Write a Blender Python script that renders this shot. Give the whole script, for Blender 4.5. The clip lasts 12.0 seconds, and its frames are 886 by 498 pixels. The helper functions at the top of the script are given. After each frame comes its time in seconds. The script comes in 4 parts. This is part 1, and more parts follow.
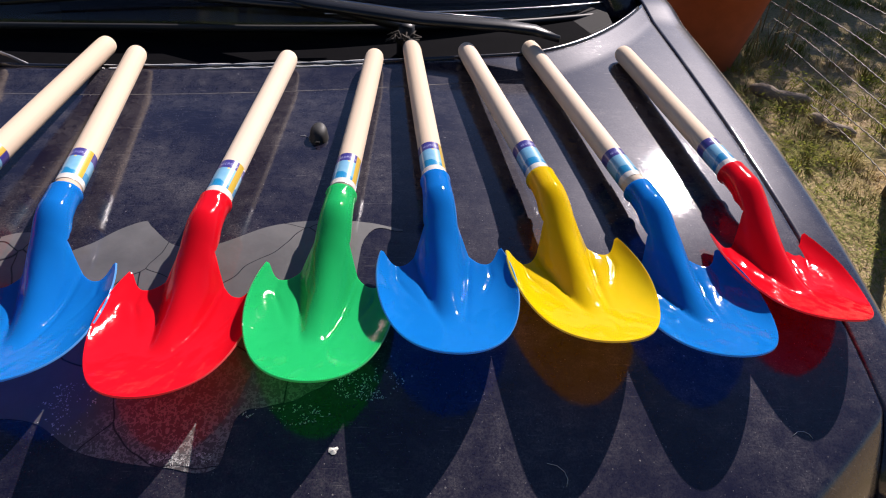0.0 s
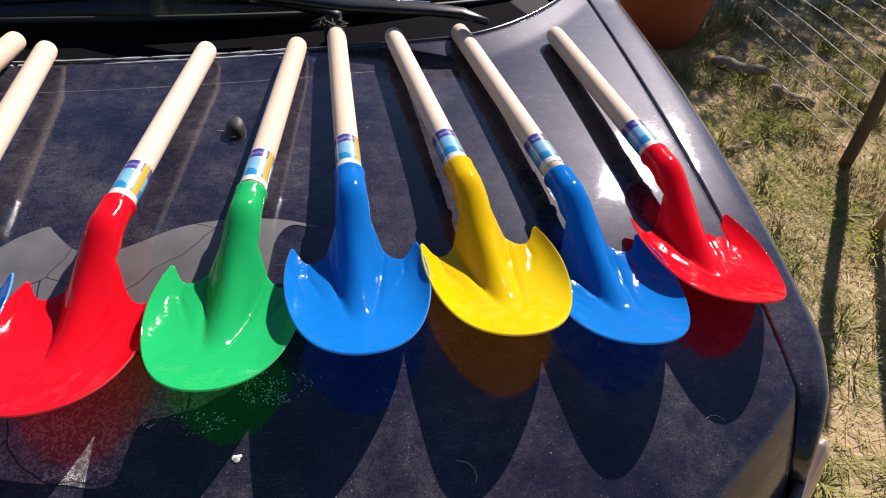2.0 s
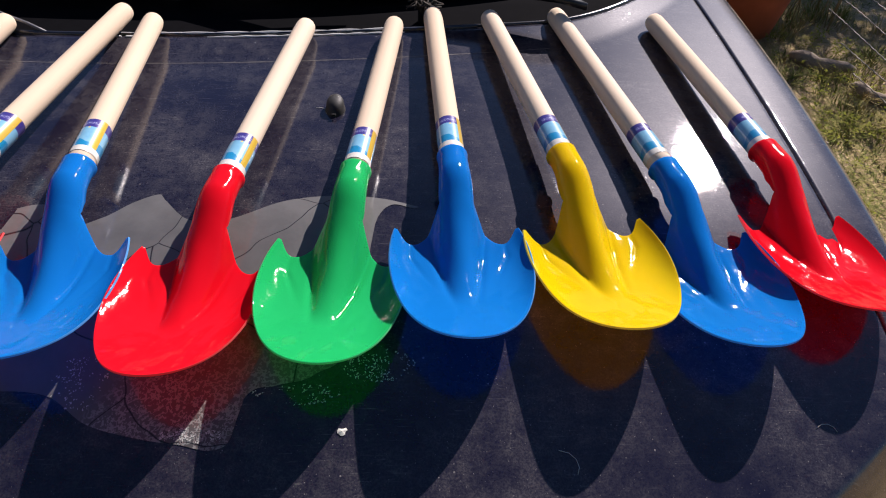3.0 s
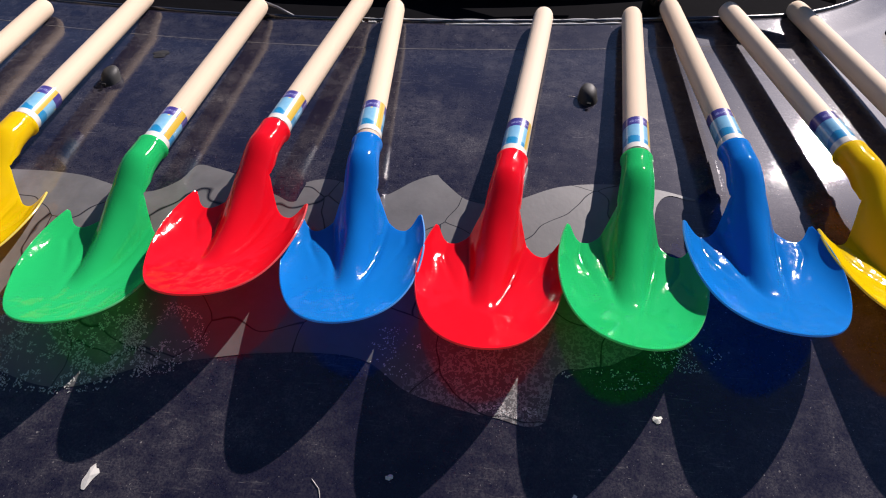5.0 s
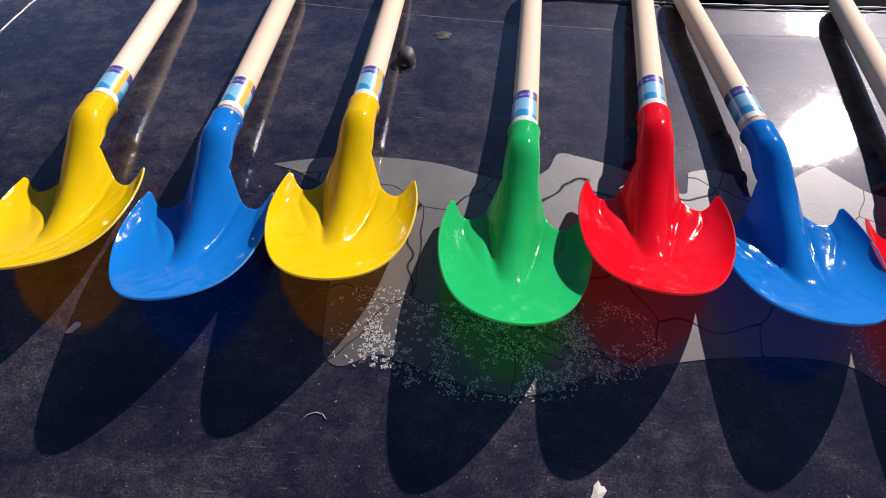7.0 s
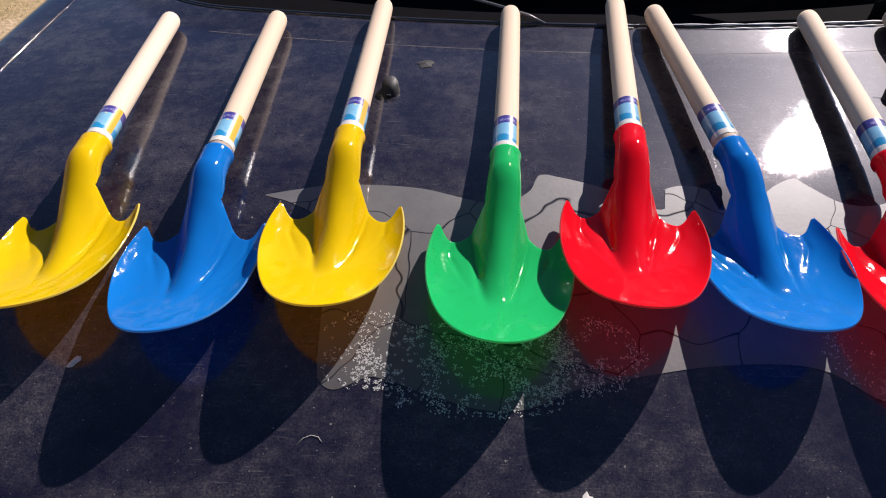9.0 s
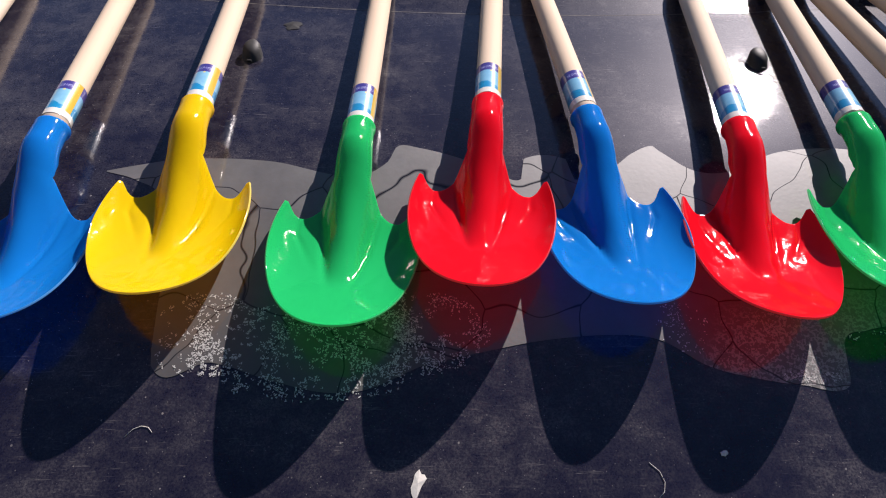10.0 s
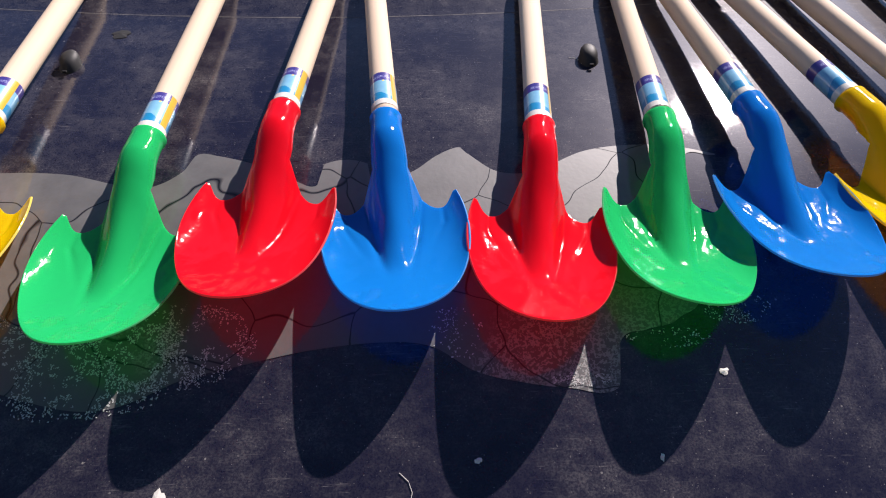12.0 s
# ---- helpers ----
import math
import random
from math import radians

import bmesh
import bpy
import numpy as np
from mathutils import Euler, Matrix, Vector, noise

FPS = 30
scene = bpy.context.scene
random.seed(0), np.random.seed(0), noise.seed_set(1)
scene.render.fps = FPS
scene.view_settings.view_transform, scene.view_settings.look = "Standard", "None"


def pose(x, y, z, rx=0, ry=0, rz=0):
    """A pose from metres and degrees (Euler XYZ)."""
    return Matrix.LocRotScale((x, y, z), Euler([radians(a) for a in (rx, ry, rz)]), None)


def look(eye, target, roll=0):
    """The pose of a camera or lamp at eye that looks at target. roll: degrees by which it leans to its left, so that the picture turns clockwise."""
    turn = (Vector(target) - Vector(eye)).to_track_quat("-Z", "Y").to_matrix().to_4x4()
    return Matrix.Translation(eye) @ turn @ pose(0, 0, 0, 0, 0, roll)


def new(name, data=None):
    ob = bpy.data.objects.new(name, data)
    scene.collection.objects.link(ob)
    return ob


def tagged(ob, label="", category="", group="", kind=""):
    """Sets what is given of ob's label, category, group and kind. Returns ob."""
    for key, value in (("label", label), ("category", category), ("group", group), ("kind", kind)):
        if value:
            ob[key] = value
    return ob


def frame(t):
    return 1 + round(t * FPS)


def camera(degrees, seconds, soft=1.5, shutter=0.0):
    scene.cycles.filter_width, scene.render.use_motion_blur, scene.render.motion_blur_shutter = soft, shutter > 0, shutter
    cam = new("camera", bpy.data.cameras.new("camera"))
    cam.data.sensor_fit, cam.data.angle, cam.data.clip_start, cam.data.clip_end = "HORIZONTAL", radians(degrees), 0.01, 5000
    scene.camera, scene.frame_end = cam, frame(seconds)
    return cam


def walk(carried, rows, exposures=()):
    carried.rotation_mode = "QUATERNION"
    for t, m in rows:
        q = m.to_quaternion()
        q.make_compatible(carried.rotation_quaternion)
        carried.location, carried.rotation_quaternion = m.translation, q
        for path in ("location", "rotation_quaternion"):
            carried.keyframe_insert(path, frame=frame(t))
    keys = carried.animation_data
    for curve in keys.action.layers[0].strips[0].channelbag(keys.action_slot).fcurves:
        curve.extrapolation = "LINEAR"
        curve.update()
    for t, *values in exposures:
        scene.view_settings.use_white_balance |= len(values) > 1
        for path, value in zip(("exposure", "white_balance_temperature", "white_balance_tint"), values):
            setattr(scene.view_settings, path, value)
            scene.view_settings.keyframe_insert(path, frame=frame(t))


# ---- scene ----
cam = camera(68.9, 12.0, soft=1.1)
PATH = [
    (0, (0.316, 0.004, 1.321), (0.446, 1.524, 0.028), 2.5),
    (0.5, (0.348, 0.021, 1.316), (0.546, 1.511, -0.004), 2.5),
    (1, (0.371, 0.005, 1.329), (0.566, 1.483, -0.004), 1.9),
    (1.5, (0.38, 0.013, 1.327), (0.604, 1.482, -0.011), 1.8),
    (2, (0.368, 0.014, 1.324), (0.559, 1.49, -0.012), 2.0),
    (2.5, (0.342, 0.019, 1.321), (0.457, 1.472, -0.049), 2.1),
    (2.7, (0.335, 0.020, 1.320), (0.421, 1.473, -0.052), 1.9),
    (4.5, (0.228, 0.005, 1.32), (0.12, 1.466, -0.041), -0.7),
    (5, (0.165, 0.005, 1.317), (-0.013, 1.439, -0.065), -1.4),
    (5.5, (0.098, 0.001, 1.318), (-0.118, 1.357, -0.136), -4.4),
    (6, (0.01, 0.006, 1.318), (-0.171, 1.352, -0.15), -2.7),
    (6.5, (-0.084, 0.0, 1.309), (-0.199, 1.412, -0.104), -0.0),
    (7, (-0.162, 0.001, 1.291), (-0.259, 1.436, -0.1), 1.1),
    (7.2, (-0.177, 0.003, 1.296), (-0.335, 1.411, -0.123), -0.4),
    (8.8, (-0.170, -0.015, 1.306), (-0.309, 1.459, -0.041), -1.6),
    (9, (-0.154, -0.008, 1.304), (-0.245, 1.467, -0.044), -0.8),
    (9.5, (-0.115, 0.0, 1.3), (-0.148, 1.45, -0.077), 0.3),
    (10, (-0.083, 0.012, 1.31), (-0.009, 1.387, -0.141), 2.5),
    (10.5, (-0.021, 0.012, 1.308), (0.051, 1.385, -0.144), 1.7),
    (11, (0.025, 0.015, 1.309), (0.073, 1.393, -0.139), 0.1),
    (11.5, (0.054, 0.016, 1.312), (0.101, 1.382, -0.147), 0.1),
    (12, (0.07, 0.016, 1.311), (0.158, 1.39, -0.14), 1.2),
]
walk(cam, [(t, look(eye, target, roll)) for t, eye, target, roll in PATH], exposures=[(0.0, 0.70, 6500, 22), (1.5, 0.93, 6500, 22), (2.5, 0.66, 6500, 22), (4.5, 0.58, 6500, 22), (9.0, 0.57, 6500, 22), (12.0, 0.80, 6500, 22)])

# ---- light ----
SUN_AZ, SUN_EL = 33.5, 35.8
world = bpy.data.worlds.new("sky")
scene.world = world
world.use_nodes = True
wn = world.node_tree
sky = wn.nodes.new("ShaderNodeTexSky")
sky.sky_type = "NISHITA"
sky.sun_disc = False
sky.sun_elevation = radians(SUN_EL)
sky.sun_rotation = radians(SUN_AZ)
wn.links.new(sky.outputs[0], wn.nodes["Background"].inputs[0])
wn.nodes["Background"].inputs[1].default_value = 0.05
sky.dust_density = 0.1
sky.ozone_density = 6.0
sun = new("sun", bpy.data.lights.new("sun", "SUN"))
sun.data.energy = 5.0
sun.data.angle = radians(0.5)
sun.data.color = (1.0, 0.95, 0.87)
sun_way = Vector((math.sin(radians(SUN_AZ)) * math.cos(radians(SUN_EL)), math.cos(radians(SUN_AZ)) * math.cos(radians(SUN_EL)), math.sin(radians(SUN_EL))))
sun.matrix_world = look(sun_way * 6, (0, 0, 0))
scene.view_settings.exposure = 0.0


# ---- materials ----
def mat(name):
    m = bpy.data.materials.new(name)
    m.use_nodes = True
    return m, m.node_tree.nodes, m.node_tree.links, m.node_tree.nodes["Principled BSDF"]


def setp(p, **kw):
    for key, value in kw.items():
        p.inputs[key.replace("_", " ")].default_value = value


def coords(nodes):
    return nodes.new("ShaderNodeTexCoord").outputs["Object"]


def noise_node(nodes, links, vec, scale, detail=4.0, rough=0.55, stretch=None):
    if stretch:
        mp = nodes.new("ShaderNodeMapping")
        mp.inputs["Scale"].default_value = stretch
        links.new(vec, mp.inputs["Vector"])
        vec = mp.outputs[0]
    n = nodes.new("ShaderNodeTexNoise")
    n.inputs["Scale"].default_value = scale
    n.inputs["Detail"].default_value = detail
    n.inputs["Roughness"].default_value = rough
    links.new(vec, n.inputs["Vector"])
    return n.outputs["Fac"]


def ramp(nodes, links, fac, stops):
    r = nodes.new("ShaderNodeValToRGB")
    while len(r.color_ramp.elements) < len(stops):
        r.color_ramp.elements.new(0.5)
    for e, (pos, col) in zip(r.color_ramp.elements, stops):
        e.position = pos
        e.color = (*col, 1) if len(col) == 3 else col
    links.new(fac, r.inputs[0])
    return r.outputs[0]


def mix(nodes, links, fac, a, b, blend="MIX"):
    m = nodes.new("ShaderNodeMix")
    m.data_type = "RGBA"
    m.blend_type = blend
    for sock, v in ((m.inputs[0], fac), (m.inputs[6], a), (m.inputs[7], b)):
        if isinstance(v, (int, float)):
            sock.default_value = v
        elif isinstance(v, tuple):
            sock.default_value = (*v, 1)
        else:
            links.new(v, sock)
    return m.outputs[2]


def calc(nodes, links, op, a, b=0.0):
    m = nodes.new("ShaderNodeMath")
    m.operation = op
    m.use_clamp = op in ("MULTIPLY", "ADD", "SUBTRACT")
    for sock, v in ((m.inputs[0], a), (m.inputs[1], b)):
        if isinstance(v, (int, float)):
            sock.default_value = v
        else:
            links.new(v, sock)
    return m.outputs[0]


def bump(nodes, links, p, height, strength, dist, sock="Normal"):
    b = nodes.new("ShaderNodeBump")
    b.inputs["Strength"].default_value = strength
    b.inputs["Distance"].default_value = dist
    links.new(height, b.inputs["Height"])
    links.new(b.outputs[0], p.inputs[sock])


def grey(v):
    return (v, v, v)


def car_paint():
    m, n, l, p = mat("dusty_navy_car_paint")
    c = coords(n)
    patches = noise_node(n, l, c, 11.0, 8.0, 0.68)
    streaks = noise_node(n, l, c, 26.0, 7.0, 0.72, (0.6, 1.5, 1.0))
    grain = noise_node(n, l, c, 700.0, 3.0, 0.8)
    dots = None
    for scale, size, rare in ((55.0, 0.026, 0.74), (150.0, 0.045, 0.84), (330.0, 0.07, 0.88), (520.0, 0.10, 0.93)):
        specks = n.new("ShaderNodeTexVoronoi")
        specks.voronoi_dimensions = "2D"
        specks.inputs["Scale"].default_value = scale
        l.new(c, specks.inputs["Vector"])
        hue = n.new("ShaderNodeSeparateXYZ")
        l.new(specks.outputs["Color"], hue.inputs[0])
        near = calc(n, l, "LESS_THAN", specks.outputs["Distance"], calc_free(n, l, "MULTIPLY", hue.outputs[1], size * 1.6))
        layer = calc(n, l, "MULTIPLY", near, calc(n, l, "GREATER_THAN", hue.outputs[0], rare))
        layer = calc(n, l, "MULTIPLY", layer, hue.outputs[2])
        dots = layer if dots is None else calc(n, l, "ADD", dots, layer)
    # hairline scuffs
    scuff = noise_node(n, l, c, 60.0, 3.0, 0.6, (1.0, 14.0, 1.0))
    scuff = calc(n, l, "MULTIPLY", ramp(n, l, scuff, [(0.62, grey(0.0)), (0.70, grey(0.45))]), ramp(n, l, streaks, [(0.45, grey(0.0)), (0.65, grey(1.0))]))
    dots = calc(n, l, "ADD", dots, scuff)
    dust = ramp(n, l, patches, [(0.36, grey(0.03)), (0.64, grey(0.56))])
    dust = calc(n, l, "MULTIPLY", dust, ramp(n, l, streaks, [(0.30, grey(0.35)), (0.68, grey(1.0))]))
    mottle = noise_node(n, l, c, 75.0, 6.0, 0.75)
    dust = calc(n, l, "MULTIPLY", dust, ramp(n, l, mottle, [(0.38, grey(0.30)), (0.62, grey(1.0))]))
    dust = calc(n, l, "MULTIPLY", dust, ramp(n, l, grain, [(0.40, grey(0.25)), (0.62, grey(1.0))]))
    dust = calc(n, l, "ADD", dust, dots)
    l.new(mix(n, l, dust, (0.005, 0.0044, 0.0165), (0.215, 0.200, 0.192)), p.inputs["Base Color"])
    setp(p, Roughness=0.42, Coat_Weight=1.0, Coat_Roughness=0.05, Coat_IOR=1.55, Specular_Tint=(0.8, 0.78, 1.0, 1))
    p.inputs["Specular IOR Level"].default_value = 0.05
    # fine polishing scratches, and a gentle waviness of the old lacquer
    wear = noise_node(n, l, c, 420.0, 2.0, 0.5, (0.3, 1.6, 1.0))
    l.new(ramp(n, l, calc(n, l, "MULTIPLY", wear, patches), [(0.12, grey(0.015)), (0.45, grey(0.07))]), p.inputs["Coat Roughness"])
    bump(n, l, p, noise_node(n, l, c, 900.0, 2.0), 0.12, 0.0004, "Coat Normal")
    return m


def film_mat():
    """Sun-bleached, crazed vinyl film."""
    m, n, l, p = mat("bleached_cracked_film")
    c = coords(n)
    warp = n.new("ShaderNodeVectorMath")
    warp.operation = "ADD"
    wob = n.new("ShaderNodeTexNoise")
    wob.inputs["Scale"].default_value = 14.0
    l.new(c, wob.inputs["Vector"])
    sc = n.new("ShaderNodeVectorMath")
    sc.operation = "SCALE"
    sc.inputs["Scale"].default_value = 0.05
    l.new(wob.outputs["Color"], sc.inputs[0])
    l.new(c, warp.inputs[0])
    l.new(sc.outputs[0], warp.inputs[1])
    v = n.new("ShaderNodeTexVoronoi")
    v.feature = "DISTANCE_TO_EDGE"
    v.inputs["Scale"].default_value = 11.0
    l.new(warp.outputs[0], v.inputs["Vector"])
    crack = ramp(n, l, v.outputs["Distance"], [(0.0025, grey(1.0)), (0.0060, grey(0.0))])
    flake = ramp(n, l, noise_node(n, l, c, 240.0, 5.0, 0.75), [(0.5, grey(0.0)), (0.56, grey(1.0))])
    zone = ramp(n, l, noise_node(n, l, c, 11.0, 2.0), [(0.45, grey(0.0)), (0.6, grey(0.85))])
    lost = calc(n, l, "MULTIPLY", flake, zone)
    tone = mix(n, l, noise_node(n, l, c, 9.0, 5.0), (0.006, 0.0058, 0.0056), (0.020, 0.0195, 0.0185))
    tone = mix(n, l, lost, tone, (0.014, 0.014, 0.018))
    # curling, chalky filigree where the film has perished along its front edge
    rib = calc_free(n, l, "ABSOLUTE", calc_free(n, l, "SUBTRACT", noise_node(n, l, c, 95.0, 3.0, 0.7), 0.5), 0.0)
    rib = ramp(n, l, rib, [(0.014, grey(1.0)), (0.030, grey(0.0))])
    crumb = ramp(n, l, noise_node(n, l, c, 420.0, 2.0, 0.6), [(0.55, grey(0.0)), (0.60, grey(1.0))])
    place = n.new("ShaderNodeSeparateXYZ")
    l.new(c, place.inputs[0])
    front = ramp(n, l, calc_free(n, l, "ADD", place.outputs[1], calc_free(n, l, "MULTIPLY", noise_node(n, l, c, 9.0, 2.0), 0.12)), [(0.315, grey(1.0)), (0.365, grey(0.0))])
    chalk = calc(n, l, "MULTIPLY", calc(n, l, "ADD", rib, crumb), front)
    tone = mix(n, l, calc(n, l, "MULTIPLY", chalk, ramp(n, l, noise_node(n, l, c, 7.0, 2.0), [(0.54, grey(0.0)), (0.58, grey(0.4))])), tone, (0.40, 0.41, 0.39))
    l.new(mix(n, l, crack, tone, (0.012, 0.012, 0.016)), p.inputs["Base Color"])
    # chalky bloom that scatters low sunlight forward, broken by the cracks
    whole = ramp(n, l, crack, [(0.0, grey(1.0)), (0.9, grey(0.0))])
    setp(p, Roughness=0.58, IOR=1.5, Coat_Weight=0.9, Coat_Roughness=0.05, Sheen_Roughness=0.5, Sheen_Tint=(1.0, 0.98, 0.96, 1))
    l.new(calc(n, l, "MULTIPLY", whole, 0.85), p.inputs["Specular IOR Level"])
    l.new(calc(n, l, "MULTIPLY", whole, ramp(n, l, noise_node(n, l, c, 30.0, 5.0, 0.65), [(0.3, grey(0.55)), (0.65, grey(1.0))])), p.inputs["Sheen Weight"])
    bump(n, l, p, noise_node(n, l, c, 300.0, 3.0), 0.2, 0.0006)
    return m


def flake_mat():
    m, n, l, p = mat("chalky_film_flakes")
    setp(p, Base_Color=(0.50, 0.51, 0.49, 1), Roughness=0.85)
    return m


def gloss(name, rgb, through_rgb, share=0.31):
    """Thick glossy coloured plastic that lets some sunlight through."""
    m, n, l, p = mat(name)
    c = coords(n)
    tone = mix(n, l, noise_node(n, l, c, 30.0, 3.0), tuple(v * 0.93 for v in rgb), rgb)
    l.new(tone, p.inputs["Base Color"])
    setp(p, Roughness=0.6, Coat_Weight=1.0, Coat_Roughness=0.10, Coat_IOR=1.30)
    p.inputs["Specular IOR Level"].default_value = 0.0
    # gentle runs and sags of the skin, and fine scuffs
    sag = noise_node(n, l, c, 62.0, 1.0, 0.5, (1.0, 0.6, 1.0))
    fine = noise_node(n, l, c, 170.0, 2.0)
    hgt = calc(n, l, "ADD", sag, calc(n, l, "MULTIPLY", fine, 0.11))
    bump(n, l, p, hgt, 0.75, 0.0036, "Coat Normal")
    t = n.new("ShaderNodeBsdfTranslucent")
    t.inputs["Color"].default_value = (*through_rgb, 1)
    mx = n.new("ShaderNodeMixShader")
    mx.inputs[0].default_value = share
    l.new(p.outputs[0], mx.inputs[1])
    l.new(t.outputs[0], mx.inputs[2])
    l.new(mx.outputs[0], n["Material Output"].inputs[0])
    return m


def wood_mat():
    m, n, l, p = mat("bare_birch_wood")
    c = coords(n)
    grain = noise_node(n, l, c, 160.0, 4.0, 0.6, (1.0, 0.045, 1.0))
    blot = noise_node(n, l, c, 22.0, 3.0, 0.5, (1.0, 0.4, 1.0))
    a = mix(n, l, grain, (0.56, 0.425, 0.305), (0.71, 0.58, 0.44))
    info = n.new("ShaderNodeObjectInfo")
    a = mix(n, l, calc(n, l, "MULTIPLY", blot, 0.5), a, (0.80, 0.60, 0.40))
    a = mix(n, l, calc(n, l, "MULTIPLY", info.outputs["Random"], 0.25), a, (0.92, 0.80, 0.66))
    l.new(a, p.inputs["Base Color"])
    setp(p, Roughness=0.8)
    p.inputs["Specular IOR Level"].default_value = 0.25
    bump(n, l, p, grain, 0.2, 0.0008)
    return m


def label_mat():
    """Printed paper band: dark top stripe, pale blue field, cyan wave, ochre edge, bare white border."""
    m, n, l, p = mat("printed_paper_band")
    c = coords(n)
    sep = n.new("ShaderNodeSeparateXYZ")
    l.new(c, sep.inputs[0])
    # angle round the stick: 0 on top
    ang = n.new("ShaderNodeMath")
    ang.operation = "ARCTAN2"
    l.new(sep.outputs["X"], ang.inputs[0])
    l.new(sep.outputs["Z"], ang.inputs[1])
    ang = ang.outputs[0]
    wob = noise_node(n, l, c, 130.0, 3.0)
    y = sep.outputs["Y"]
    wave = n.new("ShaderNodeMath")
    wave.operation = "SINE"
    l.new(calc_free(n, l, "MULTIPLY", ang, 2.6), wave.inputs[0])
    ywave = calc_free(n, l, "ADD", y, calc_free(n, l, "MULTIPLY", wave.outputs[0], 0.0026))
    ywave = calc_free(n, l, "ADD", ywave, calc_free(n, l, "MULTIPLY", calc_free(n, l, "SUBTRACT", wob, 0.5), 0.006))
    col = mix(n, l, wob, (0.10, 0.34, 0.56), (0.26, 0.54, 0.68))
    col = mix(n, l, calc(n, l, "GREATER_THAN", ywave, 0.029), col, (0.0, 0.24, 0.48))
    col = mix(n, l, calc(n, l, "LESS_THAN", y, 0.011), col, (0.045, 0.03, 0.22))
    gold = calc(n, l, "MULTIPLY", calc(n, l, "LESS_THAN", ang, -0.75), calc(n, l, "GREATER_THAN", ang, -1.3))
    col = mix(n, l, gold, col, (0.62, 0.40, 0.03))
    # pale worn print in the dark stripe
    print_row = calc(n, l, "MULTIPLY", calc(n, l, "GREATER_THAN", y, 0.0045), calc(n, l, "LESS_THAN", y, 0.0075))
    marks = calc(n, l, "GREATER_THAN", noise_node(n, l, c, 1500.0, 1.0), 0.52)
    span = calc(n, l, "LESS_THAN", calc_free(n, l, "ABSOLUTE", ang, 0.0), 0.7)
    col = mix(n, l, calc(n, l, "MULTIPLY", calc(n, l, "MULTIPLY", print_row, marks), span), col, (0.35, 0.36, 0.6))
    spark = calc(n, l, "GREATER_THAN", noise_node(n, l, c, 260.0, 1.0), 0.66)
    col = mix(n, l, calc(n, l, "MULTIPLY", spark, calc(n, l, "MULTIPLY", calc(n, l, "GREATER_THAN", y, 0.010), calc(n, l, "LESS_THAN", y, 0.014))), col, (0.75, 0.6, 0.15))
    col = mix(n, l, calc(n, l, "GREATER_THAN", y, 0.0362), col, (0.72, 0.69, 0.62))
    l.new(col, p.inputs["Base Color"])
    setp(p, Roughness=0.3, Coat_Weight=1.0, Coat_Roughness=0.06)
    return m


def calc_free(nodes, links, op, a, b):
    m = nodes.new("ShaderNodeMath")
    m.operation = op
    for sock, v in ((m.inputs[0], a), (m.inputs[1], b)):
        if isinstance(v, (int, float)):
            sock.default_value = v
        else:
            links.new(v, sock)
    return m.outputs[0]


def plain(name, rgb, rough=0.6, metal=0.0, coat=0.0, scale=40.0, vary=0.3, relief=0.1, dist=0.001, sheen=0.5):
    m, n, l, p = mat(name)
    c = coords(n)
    f = noise_node(n, l, c, scale, 5.0, 0.6)
    l.new(mix(n, l, f, tuple(v * (1 - vary) for v in rgb), tuple(min(1, v * (1 + vary)) for v in rgb)), p.inputs["Base Color"])
    setp(p, Roughness=rough, Metallic=metal, Coat_Weight=coat)
    p.inputs["Specular IOR Level"].default_value = sheen
    bump(n, l, p, noise_node(n, l, c, scale * 5, 3.0), relief, dist)
    return m


def ground_mat():
    m, n, l, p = mat("dry_lawn_soil")
    c = coords(n)
    a = noise_node(n, l, c, 2.2, 6.0, 0.6)
    b = noise_node(n, l, c, 45.0, 5.0, 0.7)
    col = ramp(n, l, a, [(0.35, (0.28, 0.25, 0.10)), (0.5, (0.48, 0.36, 0.20)), (0.66, (0.62, 0.47, 0.31))])
    l.new(mix(n, l, ramp(n, l, b, [(0.3, grey(0.0)), (0.55, grey(1.0))]), (0.28, 0.19, 0.10), col), p.inputs["Base Color"])
    setp(p, Roughness=0.95)
    p.inputs["Specular IOR Level"].default_value = 0.1
    bump(n, l, p, b, 0.5, 0.02)
    return m


def grass_mat():
    m, n, l, p = mat("grass_blades")
    g = n.new("ShaderNodeNewGeometry")
    c = coords(n)
    zone = noise_node(n, l, c, 3.0, 3.0)
    dry = ramp(n, l, g.outputs["Random Per Island"], [(0.0, (0.64, 0.49, 0.27)), (0.6, (0.50, 0.37, 0.16)), (1.0, (0.31, 0.27, 0.08))])
    green = ramp(n, l, g.outputs["Random Per Island"], [(0.0, (0.10, 0.14, 0.02)), (0.6, (0.25, 0.25, 0.07)), (1.0, (0.46, 0.36, 0.14))])
    l.new(mix(n, l, ramp(n, l, zone, [(0.36, grey(0.0)), (0.50, grey(1.0))]), dry, green), p.inputs["Base Color"])
    setp(p, Roughness=0.9)
    p.inputs["Specular IOR Level"].default_value = 0.1
    return m


